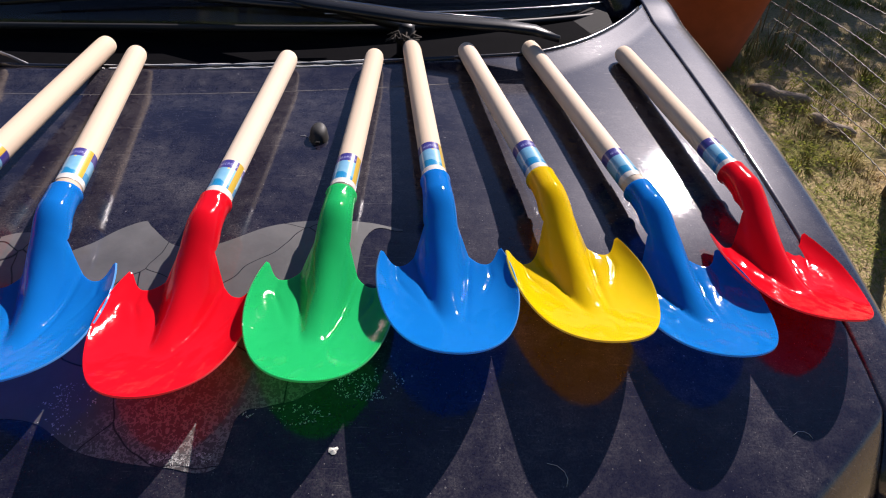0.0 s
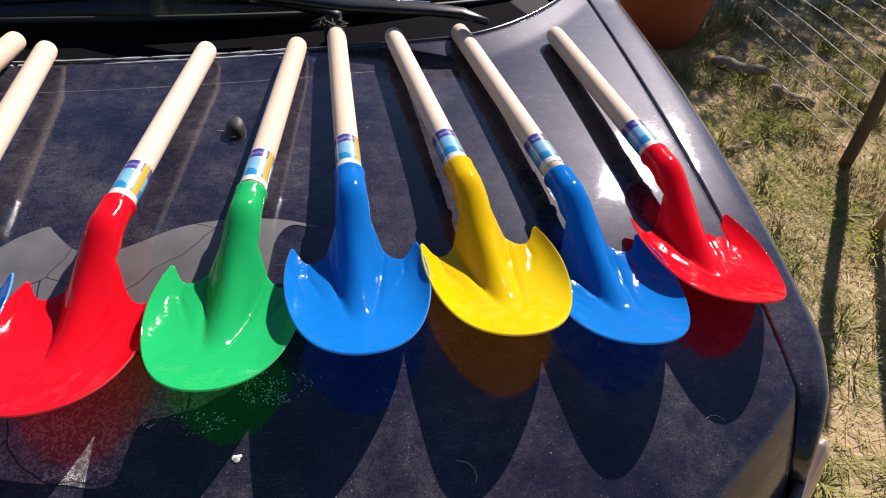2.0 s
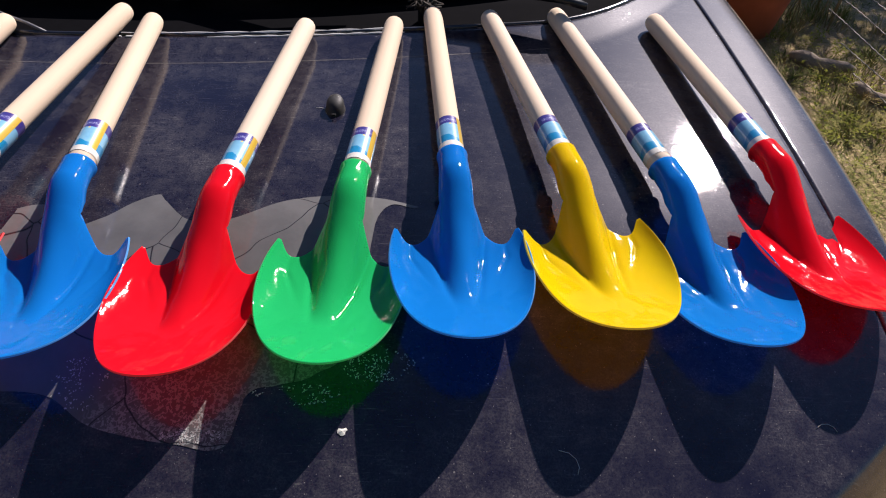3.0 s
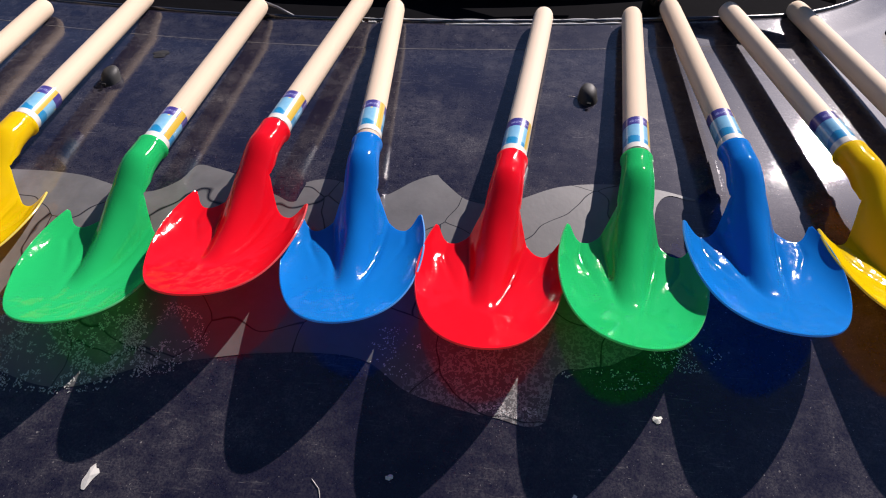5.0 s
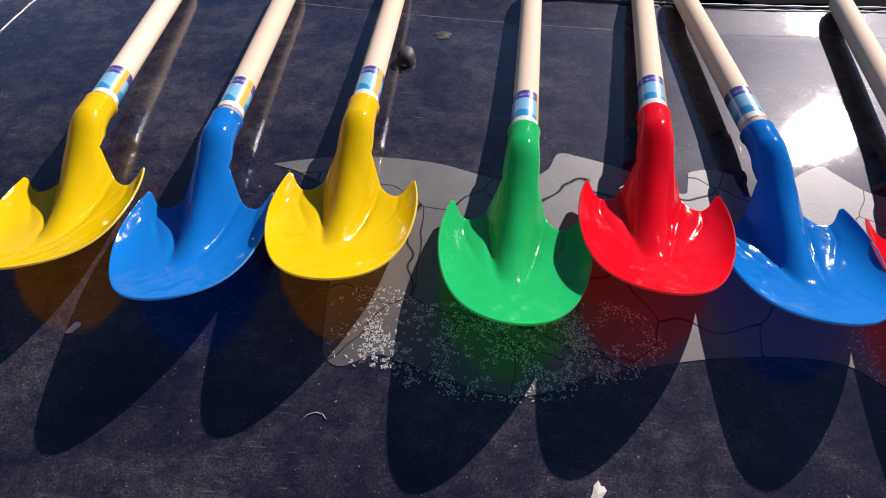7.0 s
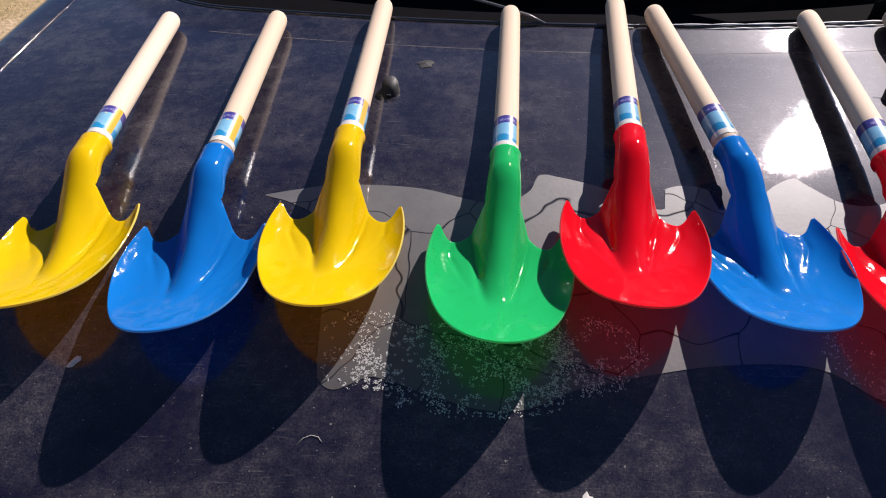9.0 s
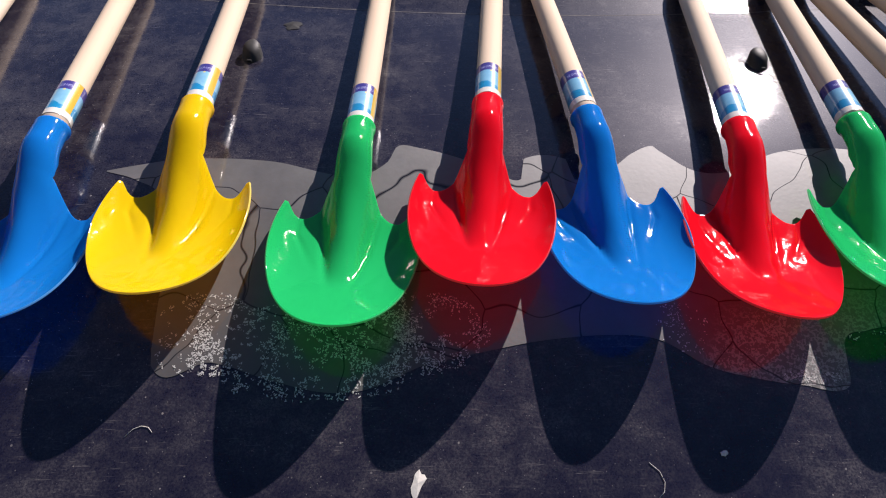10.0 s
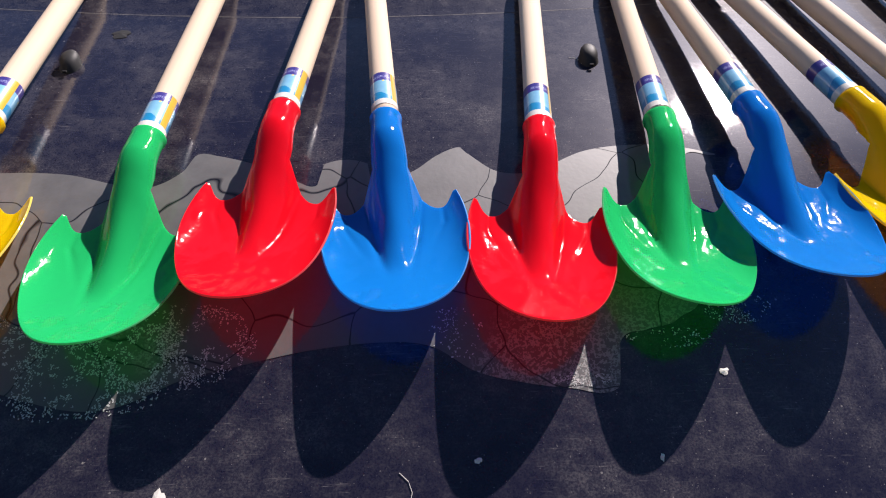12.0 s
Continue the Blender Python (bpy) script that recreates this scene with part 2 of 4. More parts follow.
PAINT = car_paint()
FILM = film_mat()
FLAKE = flake_mat()
# each _UNDER is a lit copy of its colour: extra translucency brightens the underside
RED = gloss("red_gloss", (0.90, 0.008, 0.018), (0.95, 0.02, 0.03))
RED_UNDER = gloss("red_translucent_back", (0.90, 0.008, 0.018), (0.95, 0.02, 0.03), 0.92)
GREEN = gloss("green_gloss", (0.0, 0.52, 0.14), (0.0, 0.72, 0.20))
GREEN_UNDER = gloss("green_translucent_back", (0.0, 0.52, 0.14), (0.0, 0.72, 0.20), 0.92)
BLUE = gloss("blue_gloss", (0.0, 0.20, 0.64), (0.0, 0.33, 0.86))
BLUE_UNDER = gloss("blue_translucent_back", (0.0, 0.20, 0.64), (0.0, 0.33, 0.86), 0.92)
YELLOW = gloss("yellow_gloss", (0.88, 0.60, 0.0), (0.92, 0.58, 0.0))
YELLOW_UNDER = gloss("yellow_translucent_back", (0.88, 0.60, 0.0), (0.92, 0.58, 0.0), 0.92)
# paler scoop colours that paint the bright highlight along each rim
RED_RIM = gloss("red_rim_highlight", (0.95, 0.14, 0.14), (0.95, 0.14, 0.14), 0.5)
GREEN_RIM = gloss("green_rim_highlight", (0.16, 0.76, 0.34), (0.16, 0.76, 0.34), 0.5)
BLUE_RIM = gloss("blue_rim_highlight", (0.14, 0.48, 0.92), (0.14, 0.48, 0.92), 0.5)
YELLOW_RIM = gloss("yellow_rim_highlight", (0.95, 0.80, 0.18), (0.95, 0.80, 0.18), 0.5)
WOOD = wood_mat()
LABEL = label_mat()
BLACK = plain("black_plastic", (0.012, 0.012, 0.013), 0.45, scale=60)
DARK = plain("dark_cabin_trim", (0.006, 0.006, 0.006), 0.9)
WIPER = plain("satin_black_wiper", (0.006, 0.006, 0.007), 0.35, scale=70)
# pale grey that paints the glint on the bonnet's rear lip
LIP_GLINT = plain("pale_lip_glint", (0.50, 0.50, 0.50), 0.5, scale=150, vary=0.4)
LIP = plain("rolled_edge_lacquer", (0.02, 0.02, 0.024), 0.22, scale=70, vary=0.4, relief=0.25, dist=0.0006, sheen=0.9)
CREASE_TONE = plain("pale_crease_tone", (0.13, 0.12, 0.11), 0.8, scale=180, vary=0.6)
SCUTTLE = plain("faded_scuttle_plastic", (0.005, 0.005, 0.006), 0.9, scale=60, sheen=0.02)
HOSE = plain("grey_hose", (0.16, 0.16, 0.17), 0.35, scale=60)
RUBBER = plain("black_rubber", (0.014, 0.014, 0.014), 0.6, scale=90)
SHUT = plain("shut_line_dark", (0.004, 0.004, 0.004), 0.9)
CHROME = plain("polished_trim", (0.55, 0.55, 0.56), 0.22, metal=1.0, vary=0.1, relief=0.03)
LAMP = plain("clear_ribbed_lens", (0.26, 0.19, 0.15), 0.3, coat=0.4, vary=0.1, relief=0.02)
AMBER = plain("faded_amber_lens", (0.60, 0.27, 0.13), 0.2, coat=1.0, vary=0.1, relief=0.02)
DEAD = plain("dead_leaf_litter", (0.045, 0.036, 0.028), 0.9, scale=60, vary=0.5)
TERRA = plain("terracotta", (0.40, 0.088, 0.036), 0.8, scale=18, vary=0.25)
SOIL = plain("potting_soil", (0.09, 0.06, 0.04), 0.95, scale=60, vary=0.5, relief=0.6, dist=0.01)
STALK = plain("dry_stalks", (0.33, 0.24, 0.11), 0.85, scale=30, vary=0.4)
BARK = plain("weathered_bark", (0.32, 0.25, 0.19), 0.9, scale=30, vary=0.5, relief=0.6, dist=0.006)
POST = plain("old_fence_wood", (0.10, 0.075, 0.05), 0.9, scale=25, vary=0.4, relief=0.5, dist=0.005)
POST_NEW = plain("pale_fence_wood", (0.42, 0.29, 0.16), 0.8, scale=25, vary=0.3, relief=0.3, dist=0.003)
WIRE = plain("galvanised_wire", (0.27, 0.25, 0.22), 0.7, metal=0.2, scale=50)
GROUND = ground_mat()
GRASS = grass_mat()
WEED = plain("weed_leaves", (0.24, 0.25, 0.035), 1.0, scale=9, vary=0.6, sheen=0.05)
LEAF = plain("tree_leaves", (0.07, 0.11, 0.03), 0.6, scale=12, vary=0.4)
CHALK = plain("dried_white_spot", (0.62, 0.60, 0.54), 0.9, scale=200)

g, gn, gl, gp = mat("windscreen_glass")
setp(gp, Base_Color=(0.8, 0.86, 0.84, 1), Roughness=0.02, Transmission_Weight=1.0, IOR=1.45)
GLASS = g


# ---- helpers of this scene ----
def mesh_from(name, verts, faces, smooth=True):
    me = bpy.data.meshes.new(name)
    me.from_pydata([tuple(v) for v in verts], [], faces)
    me.validate()
    if smooth:
        me.polygons.foreach_set("use_smooth", [True] * len(me.polygons))
    return me


def thing(name, label, category, group="", m=Matrix()):
    ob = new(name)
    ob.matrix_basis = m
    return tagged(ob, label, category, group)


def part(name, data, material, parent, label="", m=None):
    """One mesh under a thing or a part; data: a mesh, or a bmesh that is used up."""
    if isinstance(data, bmesh.types.BMesh):
        me = bpy.data.meshes.new(name)
        data.to_mesh(me)
        data.free()
        data = me
    if material and not data.materials:
        data.materials.append(material)
    ob = new(name, data)
    ob.parent = parent
    if m is not None:
        ob.matrix_basis = m
    if label:
        tagged(ob, label)
    return ob


def grid_mesh(name, fn, us, vs, smooth=True):
    """A sheet: fn(u, v) gives each point."""
    verts = [fn(u, v) for v in vs for u in us]
    w = len(us)
    faces = [(j * w + i, j * w + i + 1, (j + 1) * w + i + 1, (j + 1) * w + i) for j in range(len(vs) - 1) for i in range(w - 1)]
    return mesh_from(name, verts, faces, smooth)


def solid(ob, thick, offset=-1.0):
    s = ob.modifiers.new("thickness", "SOLIDIFY")
    s.thickness, s.offset = thick, offset
    return ob


def tube_mesh(name, pts, radii, n=12, cap=True):
    """A round bar along a line of points."""
    pts = [Vector(p) for p in pts]
    if not hasattr(radii, "__len__"):
        radii = [radii] * len(pts)
    verts, faces = [], []
    for i, p in enumerate(pts):
        d = (pts[min(i + 1, len(pts) - 1)] - pts[max(i - 1, 0)]).normalized()
        a = d.cross(Vector((0, 0, 1)) if abs(d.z) < 0.95 else Vector((1, 0, 0))).normalized()
        b = a.cross(d)
        for k in range(n):
            t = 2 * math.pi * k / n
            verts.append(p + (a * math.cos(t) + b * math.sin(t)) * radii[i])
    for i in range(len(pts) - 1):
        for k in range(n):
            faces.append((i * n + k, i * n + (k + 1) % n, (i + 1) * n + (k + 1) % n, (i + 1) * n + k))
    if cap:
        faces.append(tuple(range(n - 1, -1, -1)))
        faces.append(tuple((len(pts) - 1) * n + k for k in range(n)))
    return mesh_from(name, verts, faces)


def box_bm(size, at=(0, 0, 0), bevel=0.0, seg=2):
    bm = bmesh.new()
    bmesh.ops.create_cube(bm, size=1.0, matrix=Matrix.Translation(at) @ Matrix.Diagonal((*size, 1)))
    if bevel:
        bmesh.ops.bevel(bm, geom=bm.edges[:], offset=bevel, segments=seg, affect="EDGES", profile=0.5)
    return bm


def smooth_interp(x, xs, ys):
    """A smooth curve through a few knots."""
    x = min(max(x, xs[0]), xs[-1])
    i = 0
    while i < len(xs) - 2 and x > xs[i + 1]:
        i += 1
    h = xs[i + 1] - xs[i]
    t = (x - xs[i]) / h

    def slope(k):
        if k == 0:
            return (ys[1] - ys[0]) / (xs[1] - xs[0])
        if k == len(xs) - 1:
            return (ys[-1] - ys[-2]) / (xs[-1] - xs[-2])
        return (ys[k + 1] - ys[k - 1]) / (xs[k + 1] - xs[k - 1])
    a, b = slope(i) * h, slope(i + 1) * h
    return (2 * t**3 - 3 * t**2 + 1) * ys[i] + (t**3 - 2 * t**2 + t) * a + (3 * t**2 - 2 * t**3) * ys[i + 1] + (t**3 - t**2) * b


# ---- the bonnet's surface ----
HOOD_Y = (-0.3, -0.1, 0.0, 0.1, 0.2, 0.3, 0.42, 0.54, 0.65, 0.78, 1.0)
HOOD_Z = (0.795, 0.862, 0.891, 0.9175, 0.9430, 0.9655, 0.9855, 0.9945, 1.0005, 1.007, 1.015)
EDGE_Y = (0.14, 0.17, 0.20, 0.235, 0.27, 0.33, 0.43, 0.53, 0.66, 0.90, 1.4)
EDGE_X = (0.610, 0.632, 0.648, 0.660, 0.666, 0.669, 0.670, 0.672, 0.672, 0.668, 0.66)


def edge_x(y):
    return smooth_interp(y, EDGE_Y, EDGE_X)


def front_y(x):
    return 0.06 + 0.1338 * (abs(x) / 0.56) ** 2.6


def rear_y(x):
    return 0.684 + 0.05 * (abs(x) / 0.45) ** 2.0 + 0.11 * max(0.0, (abs(x) - 0.45) / 0.2) ** 2


def hood_z(x, y):
    z = smooth_interp(y, HOOD_Y, HOOD_Z) - 0.012 * (abs(x) / 0.55) ** 2.5
    f = front_y(x)
    if y < f:
        d = f - y
        z -= 0.55 * (math.sqrt(d * d + 0.000006) - 0.00245) + 13.0 * d * d
    # raised lip along the rear edge
    z += 0.0058 * max(0.0, 1 - (rear_y(x) - y) / 0.050) ** 1.06 if y <= rear_y(x) else 0.0058
    return z


def on_hood(x, y, lift=0.0):
    return Vector((x, y, hood_z(x, y) + lift))


def hood_point(s, k):
    """s from one side to the other, k from the rolled nose to the rear edge."""
    if k < 0.25:
        x = s * 0.64
        for _ in range(5):
            y = front_y(x) - 0.052 * (1 - k / 0.25)
            x = s * (edge_x(max(y, 0.145)) - 0.0007)
    else:
        t = (k - 0.25) / 0.75
        x = s * 0.66
        for _ in range(3):
            y = front_y(x) + (rear_y(x) - front_y(x)) * t
            x = s * (edge_x(y) - 0.0007)
    z = hood_z(x, y)
    e = max(0.0, abs(s) - 0.9955) / 0.0045
    z -= 0.0008 * e * e
    return Vector((x, y, z))

# ---- the car ----
car = thing("car", "dusty dark navy hatchback with toy shovels laid on its bonnet", "car")
ss = [-1, -0.997, -0.993, -0.988] + [-0.98 + 1.96 * i / 90 for i in range(91)] + [0.988, 0.993, 0.997, 1]
ks = [i / 22 * 0.25 for i in range(22)] + [0.25 + 0.75 * i / 70 for i in range(71)]
hood = part("bonnet", grid_mesh("bonnet", hood_point, ss, ks), PAINT, car, "dusty dark navy bonnet with dull lacquer")
solid(hood, 0.003)

part("rolled_edge", tube_mesh("rolled_edge", [on_hood(x, rear_y(x) - 0.0005, -0.0006) for x in [-0.655 + 1.31 * i / 160 for i in range(161)]], 0.0026, 12), LIP, hood, "glossy rolled rear edge")

# glints along the lip, put in as pale strips
for x0, x1, back in ((-0.02, 0.335, -0.0008), (0.09, 0.30, -0.0062), (-0.012, 0.0, -0.005), (0.004, 0.014, -0.005), (0.018, 0.028, -0.005)):
    part("edge_glint", tube_mesh("edge_glint", [on_hood(x0 + (x1 - x0) * i / 30, rear_y(x0 + (x1 - x0) * i / 30) + back, 0.0012 if back > -0.002 else -0.0001) for i in range(31)], [0.0004 + 0.0010 * abs(math.sin(2.2 * i + x0 * 9)) * min(1, i / 4, (30 - i) / 4) + 0.0003 for i in range(31)], 6), LIP_GLINT, hood, "pale strip that imitates the lip's glint")

# faint pale line along the pressed crease
part("crease_line", grid_mesh("crease_line", lambda x, k: on_hood(x, rear_y(x) - 0.0505 + 0.0011 * k * (0.5 + abs(noise.noise(Vector((x * 30, 3, 1))))), 0.0003), [-0.46 + 0.92 * i / 120 for i in range(121)], (0, 1)), CREASE_TONE, hood, "faint pale line along the crease")

# crazed film emblem glued on the bonnet
TOP_X = (-0.325, -0.30, -0.267, -0.20, -0.15, -0.128, -0.108, -0.101, -0.085, -0.05, -0.02, -0.003, 0.0, 0.035, 0.038, 0.07, 0.09, 0.108, 0.113, 0.136, 0.165, 0.21, 0.255, 0.29, 0.318)
TOP_Y = (0.406, 0.412, 0.418, 0.415, 0.401, 0.400, 0.415, 0.432, 0.431, 0.419, 0.402, 0.398, 0.419, 0.419, 0.398, 0.410, 0.427, 0.436, 0.430, 0.409, 0.408, 0.430, 0.437, 0.434, 0.426)
LOW_X = (-0.325, -0.30, -0.275, -0.262, -0.255, -0.217, -0.177, -0.142, -0.115, -0.08, -0.05, 0.0, 0.05, 0.08, 0.107, 0.135, 0.167, 0.20, 0.206, 0.225, 0.25, 0.275, 0.285, 0.318)
LOW_Y = (0.405, 0.396, 0.375, 0.32, 0.247, 0.248, 0.236, 0.228, 0.230, 0.245, 0.252, 0.262, 0.266, 0.262, 0.245, 0.237, 0.232, 0.232, 0.262, 0.270, 0.278, 0.31, 0.412, 0.425)


def film_point(x, k):
    a, b = smooth_interp(x, LOW_X, LOW_Y), smooth_interp(x, TOP_X, TOP_Y)
    y = a + (b - a) * k
    return on_hood(x, y, 0.0004)


fx = [-0.325 + 0.643 * i / 320 for i in range(321)]
film_ob = part("emblem_film", grid_mesh("emblem_film", film_point, fx, [i / 26 for i in range(27)]), FILM, hood, "grey sun-bleached cracked film emblem")

# flakes of chalky film that still cling along its lower rim
rng = random.Random(5)
fv, ff = [], []
for cx, cy, rx, ry, count in ((-0.150, 0.256, 0.085, 0.034, 7000), (-0.085, 0.268, 0.050, 0.030, 2400), (-0.225, 0.268, 0.035, 0.030, 1500), (0.176, 0.237, 0.020, 0.005, 260), (0.240, 0.264, 0.030, 0.007, 260), (0.292, 0.285, 0.026, 0.012, 380), (0.095, 0.27, 0.02, 0.02, 260)):
    for _ in range(count):
        a, r = rng.random() * 6.283, math.sqrt(rng.random())
        x, y = cx + rx * r * math.cos(a), cy + ry * r * math.sin(a)
        if noise.noise(Vector((x * 60, y * 60, 2.0))) + 0.8 * noise.noise(Vector((x * 260, y * 260, 5.0))) < 0.02:
            continue
        s, rot, k = rng.uniform(0.0002, 0.0007), rng.random() * 6.283, len(fv)
        for q in range(5):
            rad = s * rng.uniform(0.5, 1.3)
            px, py = 1.3 * rad * math.cos(q * 1.2566), 0.7 * rad * math.sin(q * 1.2566)
            fv.append(on_hood(x + px * math.cos(rot) - py * math.sin(rot), y + px * math.sin(rot) + py * math.cos(rot), 0.0007))
        ff.append((k, k + 1, k + 2, k + 3, k + 4))
tagged(part("film_flake_rest", mesh_from("film_flake_rest", fv, ff, False), FLAKE, hood, "pale flakes left of the film"), kind="stuff")


def spot(name, x, y, r, squash, turn, label, material=CHALK, seed=0):
    rs = random.Random(seed)
    bm = bmesh.new()
    rim = []
    for i in range(12):
        a = i / 12 * 6.283
        q = r * rs.uniform(0.6, 1.15)
        px, py = q * math.cos(a), q * squash * math.sin(a)
        rim.append(bm.verts.new(on_hood(x + px * math.cos(turn) - py * math.sin(turn), y + px * math.sin(turn) + py * math.cos(turn), 0.0005)))
    mid = bm.verts.new(on_hood(x, y, 0.0014))
    for i in range(12):
        bm.faces.new((rim[i], rim[(i + 1) % 12], mid))
    part(name, bm, material, hood, label)


spot("paint_chip", -0.083, 0.174, 0.0085, 0.5, 1.2, "pale paint chip", seed=1)
spot("dried_drop", 0.271, 0.240, 0.0032, 0.9, 0.3, "dried white drop", seed=2)
spot("dried_drop", 0.218, 0.188, 0.0030, 0.5, 1.4, "dried white drop", seed=3)
spot("dried_drop", -0.425, 0.255, 0.0060, 0.6, 0.8, "dried white drop", seed=4)
spot("dried_drop", 0.105, 0.190, 0.0026, 0.8, 0.2, "dried white drop", seed=6)
spot("lacquer_scab", -0.207, 0.608, 0.010, 0.7, 0.2, "flaked lacquer scab", RUBBER, seed=5)
# hair-thin fibres lying on the paint
for i, (x, y, ln, a) in enumerate(((-0.245, 0.205, 0.016, 2.0), (0.06, 0.165, 0.02, 0.4), (0.42, 0.215, 0.018, 0.9), (0.60, 0.245, 0.014, 1.7), (0.23, 0.55, 0.014, 1.1))):
    pts = [on_hood(x + ln * t * math.cos(a + 1.3 * t), y + ln * t * math.sin(a + 1.3 * t), 0.0005) for t in (0, 0.25, 0.5, 0.75, 1.0)]
    part("fibre", tube_mesh("fibre", pts, 0.0002, 5), CHALK, hood, "thin pale fibre")


def nozzle(x, y):
    prof = [(0.0100, 0.0), (0.0102, 0.004), (0.0094, 0.008), (0.0074, 0.0105), (0.0045, 0.0118), (0.0015, 0.0121)]
    bm = bmesh.new()
    rings = []
    for r, h in prof:
        rings.append([bm.verts.new((r * math.cos(i / 20 * 6.2832) * (0.85 if h > 0.003 else 1), r * math.sin(i / 20 * 6.2832) * 1.15 + 0.006 * h / 0.0121, h)) for i in range(20)])
    for a, b in zip(rings, rings[1:]):
        for i in range(20):
            bm.faces.new((a[i], a[(i + 1) % 20], b[(i + 1) % 20], b[i]))
    bm.faces.new(rings[-1])
    for f in bm.faces:
        f.smooth = True
    ob = part("washer_nozzle", bm, RUBBER, hood, "black rubber washer nozzle", pose(x, y, hood_z(x, y) - 0.0012, 4))
    part("jet", box_bm((0.004, 0.002, 0.002), (0, -0.0125, 0.005), 0.0005), SHUT, car, m=ob.matrix_basis.copy())


nozzle(0.238, 0.556)
nozzle(-0.238, 0.556)


def wing_point(side):
    def fn(s, k):
        # k: along the shut line from the windscreen to the nose; s: across, from the gap outwards and down
        y = 1.35 - 1.126 * k
        x = edge_x(y)
        dx = (edge_x(y + 0.005) - edge_x(y - 0.005)) / 0.01
        nx, ny = Vector((1, -dx)).normalized()
        z = hood_z(x - 0.0015, y) - 0.001
        prof = ((0.0009, -0.0012), (0.0011, -0.0003), (0.0016, -0.00004), (0.0024, 0.0), (0.0032, -0.00001), (0.012, -0.0003), (0.024, -0.0009), (0.036, -0.0020), (0.0430, -0.0042), (0.0475, -0.0085), (0.0505, -0.0155), (0.053, -0.030), (0.0545, -0.06), (0.0555, -0.12), (0.0555, -0.25), (0.0555, -0.68))
        # it narrows to a point where the lamp wraps round
        w = min(1.0, max(0.15, (y - 0.212) / 0.10)) ** 0.8
        o, d = prof[s]
        o *= 0.8 + 0.2 * min(1.0, max(0.0, (y - 0.25) / 0.4))
        d *= w if d > -0.05 else 1.0
        return Vector((side * (x + nx * o * w), y + ny * o * w, z + d))
    return fn


for side, nm in ((1, "front_wing"), (-1, "front_wing")):
    us = list(range(16)) if side > 0 else list(range(15, -1, -1))
    wing = part(nm, grid_mesh(nm, wing_point(side), us, [i / 80 for i in range(81)]), PAINT, car, "glossy dark navy front wing")
    solid(wing, 0.002)
    # dark channel under the shut line
    chan = grid_mesh("shut_channel", lambda s, k, side=side: Vector((side * (edge_x(1.35 - 1.2 * k) + s * 0.012), 1.35 - 1.2 * k, hood_z(edge_x(1.35 - 1.2 * k), 1.35 - 1.2 * k) - 0.014)), (-1, 0, 1), [i / 40 for i in range(41)])
    part("shut_channel", chan, SHUT, car)
    # headlamp that wraps round the corner, with ribbed glass, and the indicator below it
    LX, LY, LZ = (0.46, 0.55, 0.605, 0.642, 0.668, 0.688), (0.100, 0.140, 0.172, 0.202, 0.229, 0.250), (0.838, 0.850, 0.864, 0.877, 0.888, 0.900)

    def lamp_point(s, k, out=0.0, side=side):
        t = k * 5
        ts = (0, 1, 2, 3, 4, 5)
        x, y, z = (smooth_interp(t, ts, q) for q in (LX, LY, LZ))
        lean = 0.008 * math.sin(2.6 * s)
        return Vector((side * (x + (lean + out) * (0.3 + 0.6 * k)), y - (lean + out) * (1 - 0.5 * k), z - 0.042 * s * (0.8 + 0.2 * k)))
    us = [i / 12 for i in range(13)]
    lamp = part("headlamp", grid_mesh("headlamp", lamp_point, us if side < 0 else us[::-1], [i / 24 for i in range(25)]), LAMP, car, "clear ribbed headlamp glass")
    solid(lamp, 0.008)
    for i in range(14):
        pts = [lamp_point(0.06 + 0.066 * i, 0.55 + 0.43 * q / 6, 0.0014) for q in range(7)]
        part("lens_rib", tube_mesh("lens_rib", pts, 0.0011, 6), LAMP, lamp)
    ind = grid_mesh("indicator", lambda s, k: lamp_point(1.03 + 0.9 * s, k, 0.004), us if side < 0 else us[::-1], [i / 24 for i in range(25)])
    solid(part("indicator", ind, AMBER, car, "faded amber indicator lens"), 0.008)

# nose panel below the bonnet, and the bumper
nose = grid_mesh("nose_panel", lambda s, k: Vector((s * 0.60, front_y(s * 0.56) - 0.044 - 0.01 * k, hood_z(s * 0.56, front_y(s * 0.56) - 0.052) - 0.004 - 0.2 * k)), [-1 + i / 12 for i in range(25)], [0, 0.3, 0.6, 1.0])
solid(part("nose_panel", nose, BLACK, car), 0.01)
bump_me = grid_mesh("front_bumper", lambda s, k: Vector((s * 0.72, -0.02 + 0.19 * abs(s) ** 3 - 0.05 * math.sin(math.pi * k), 0.62 - 0.30 * k)), [-1 + i / 15 for i in range(31)], [i / 8 for i in range(9)])
solid(part("front_bumper", bump_me, BLACK, car, "black plastic front bumper"), 0.02)

# scuttle, windscreen, roof
cowl = grid_mesh("scuttle", lambda x, k: Vector((x, rear_y(x) + 0.004 + 0.16 * k, hood_z(x, rear_y(x)) - 0.028 + 0.012 * k)), [-0.64 + 1.28 * i / 50 for i in range(51)], [0, 0.04, 0.3, 0.6, 1.0])
solid(part("scuttle_panel", cowl, SCUTTLE, car, "black plastic scuttle panel"), 0.006)


def screen_point(x, k):
    y0 = 0.80 + 0.14 * (abs(x) / 0.62) ** 2.4
    return Vector((x * (1 - 0.12 * k), y0 + 0.75 * k, 1.005 + 0.42 * k - 0.03 * (abs(x) / 0.62) ** 2))


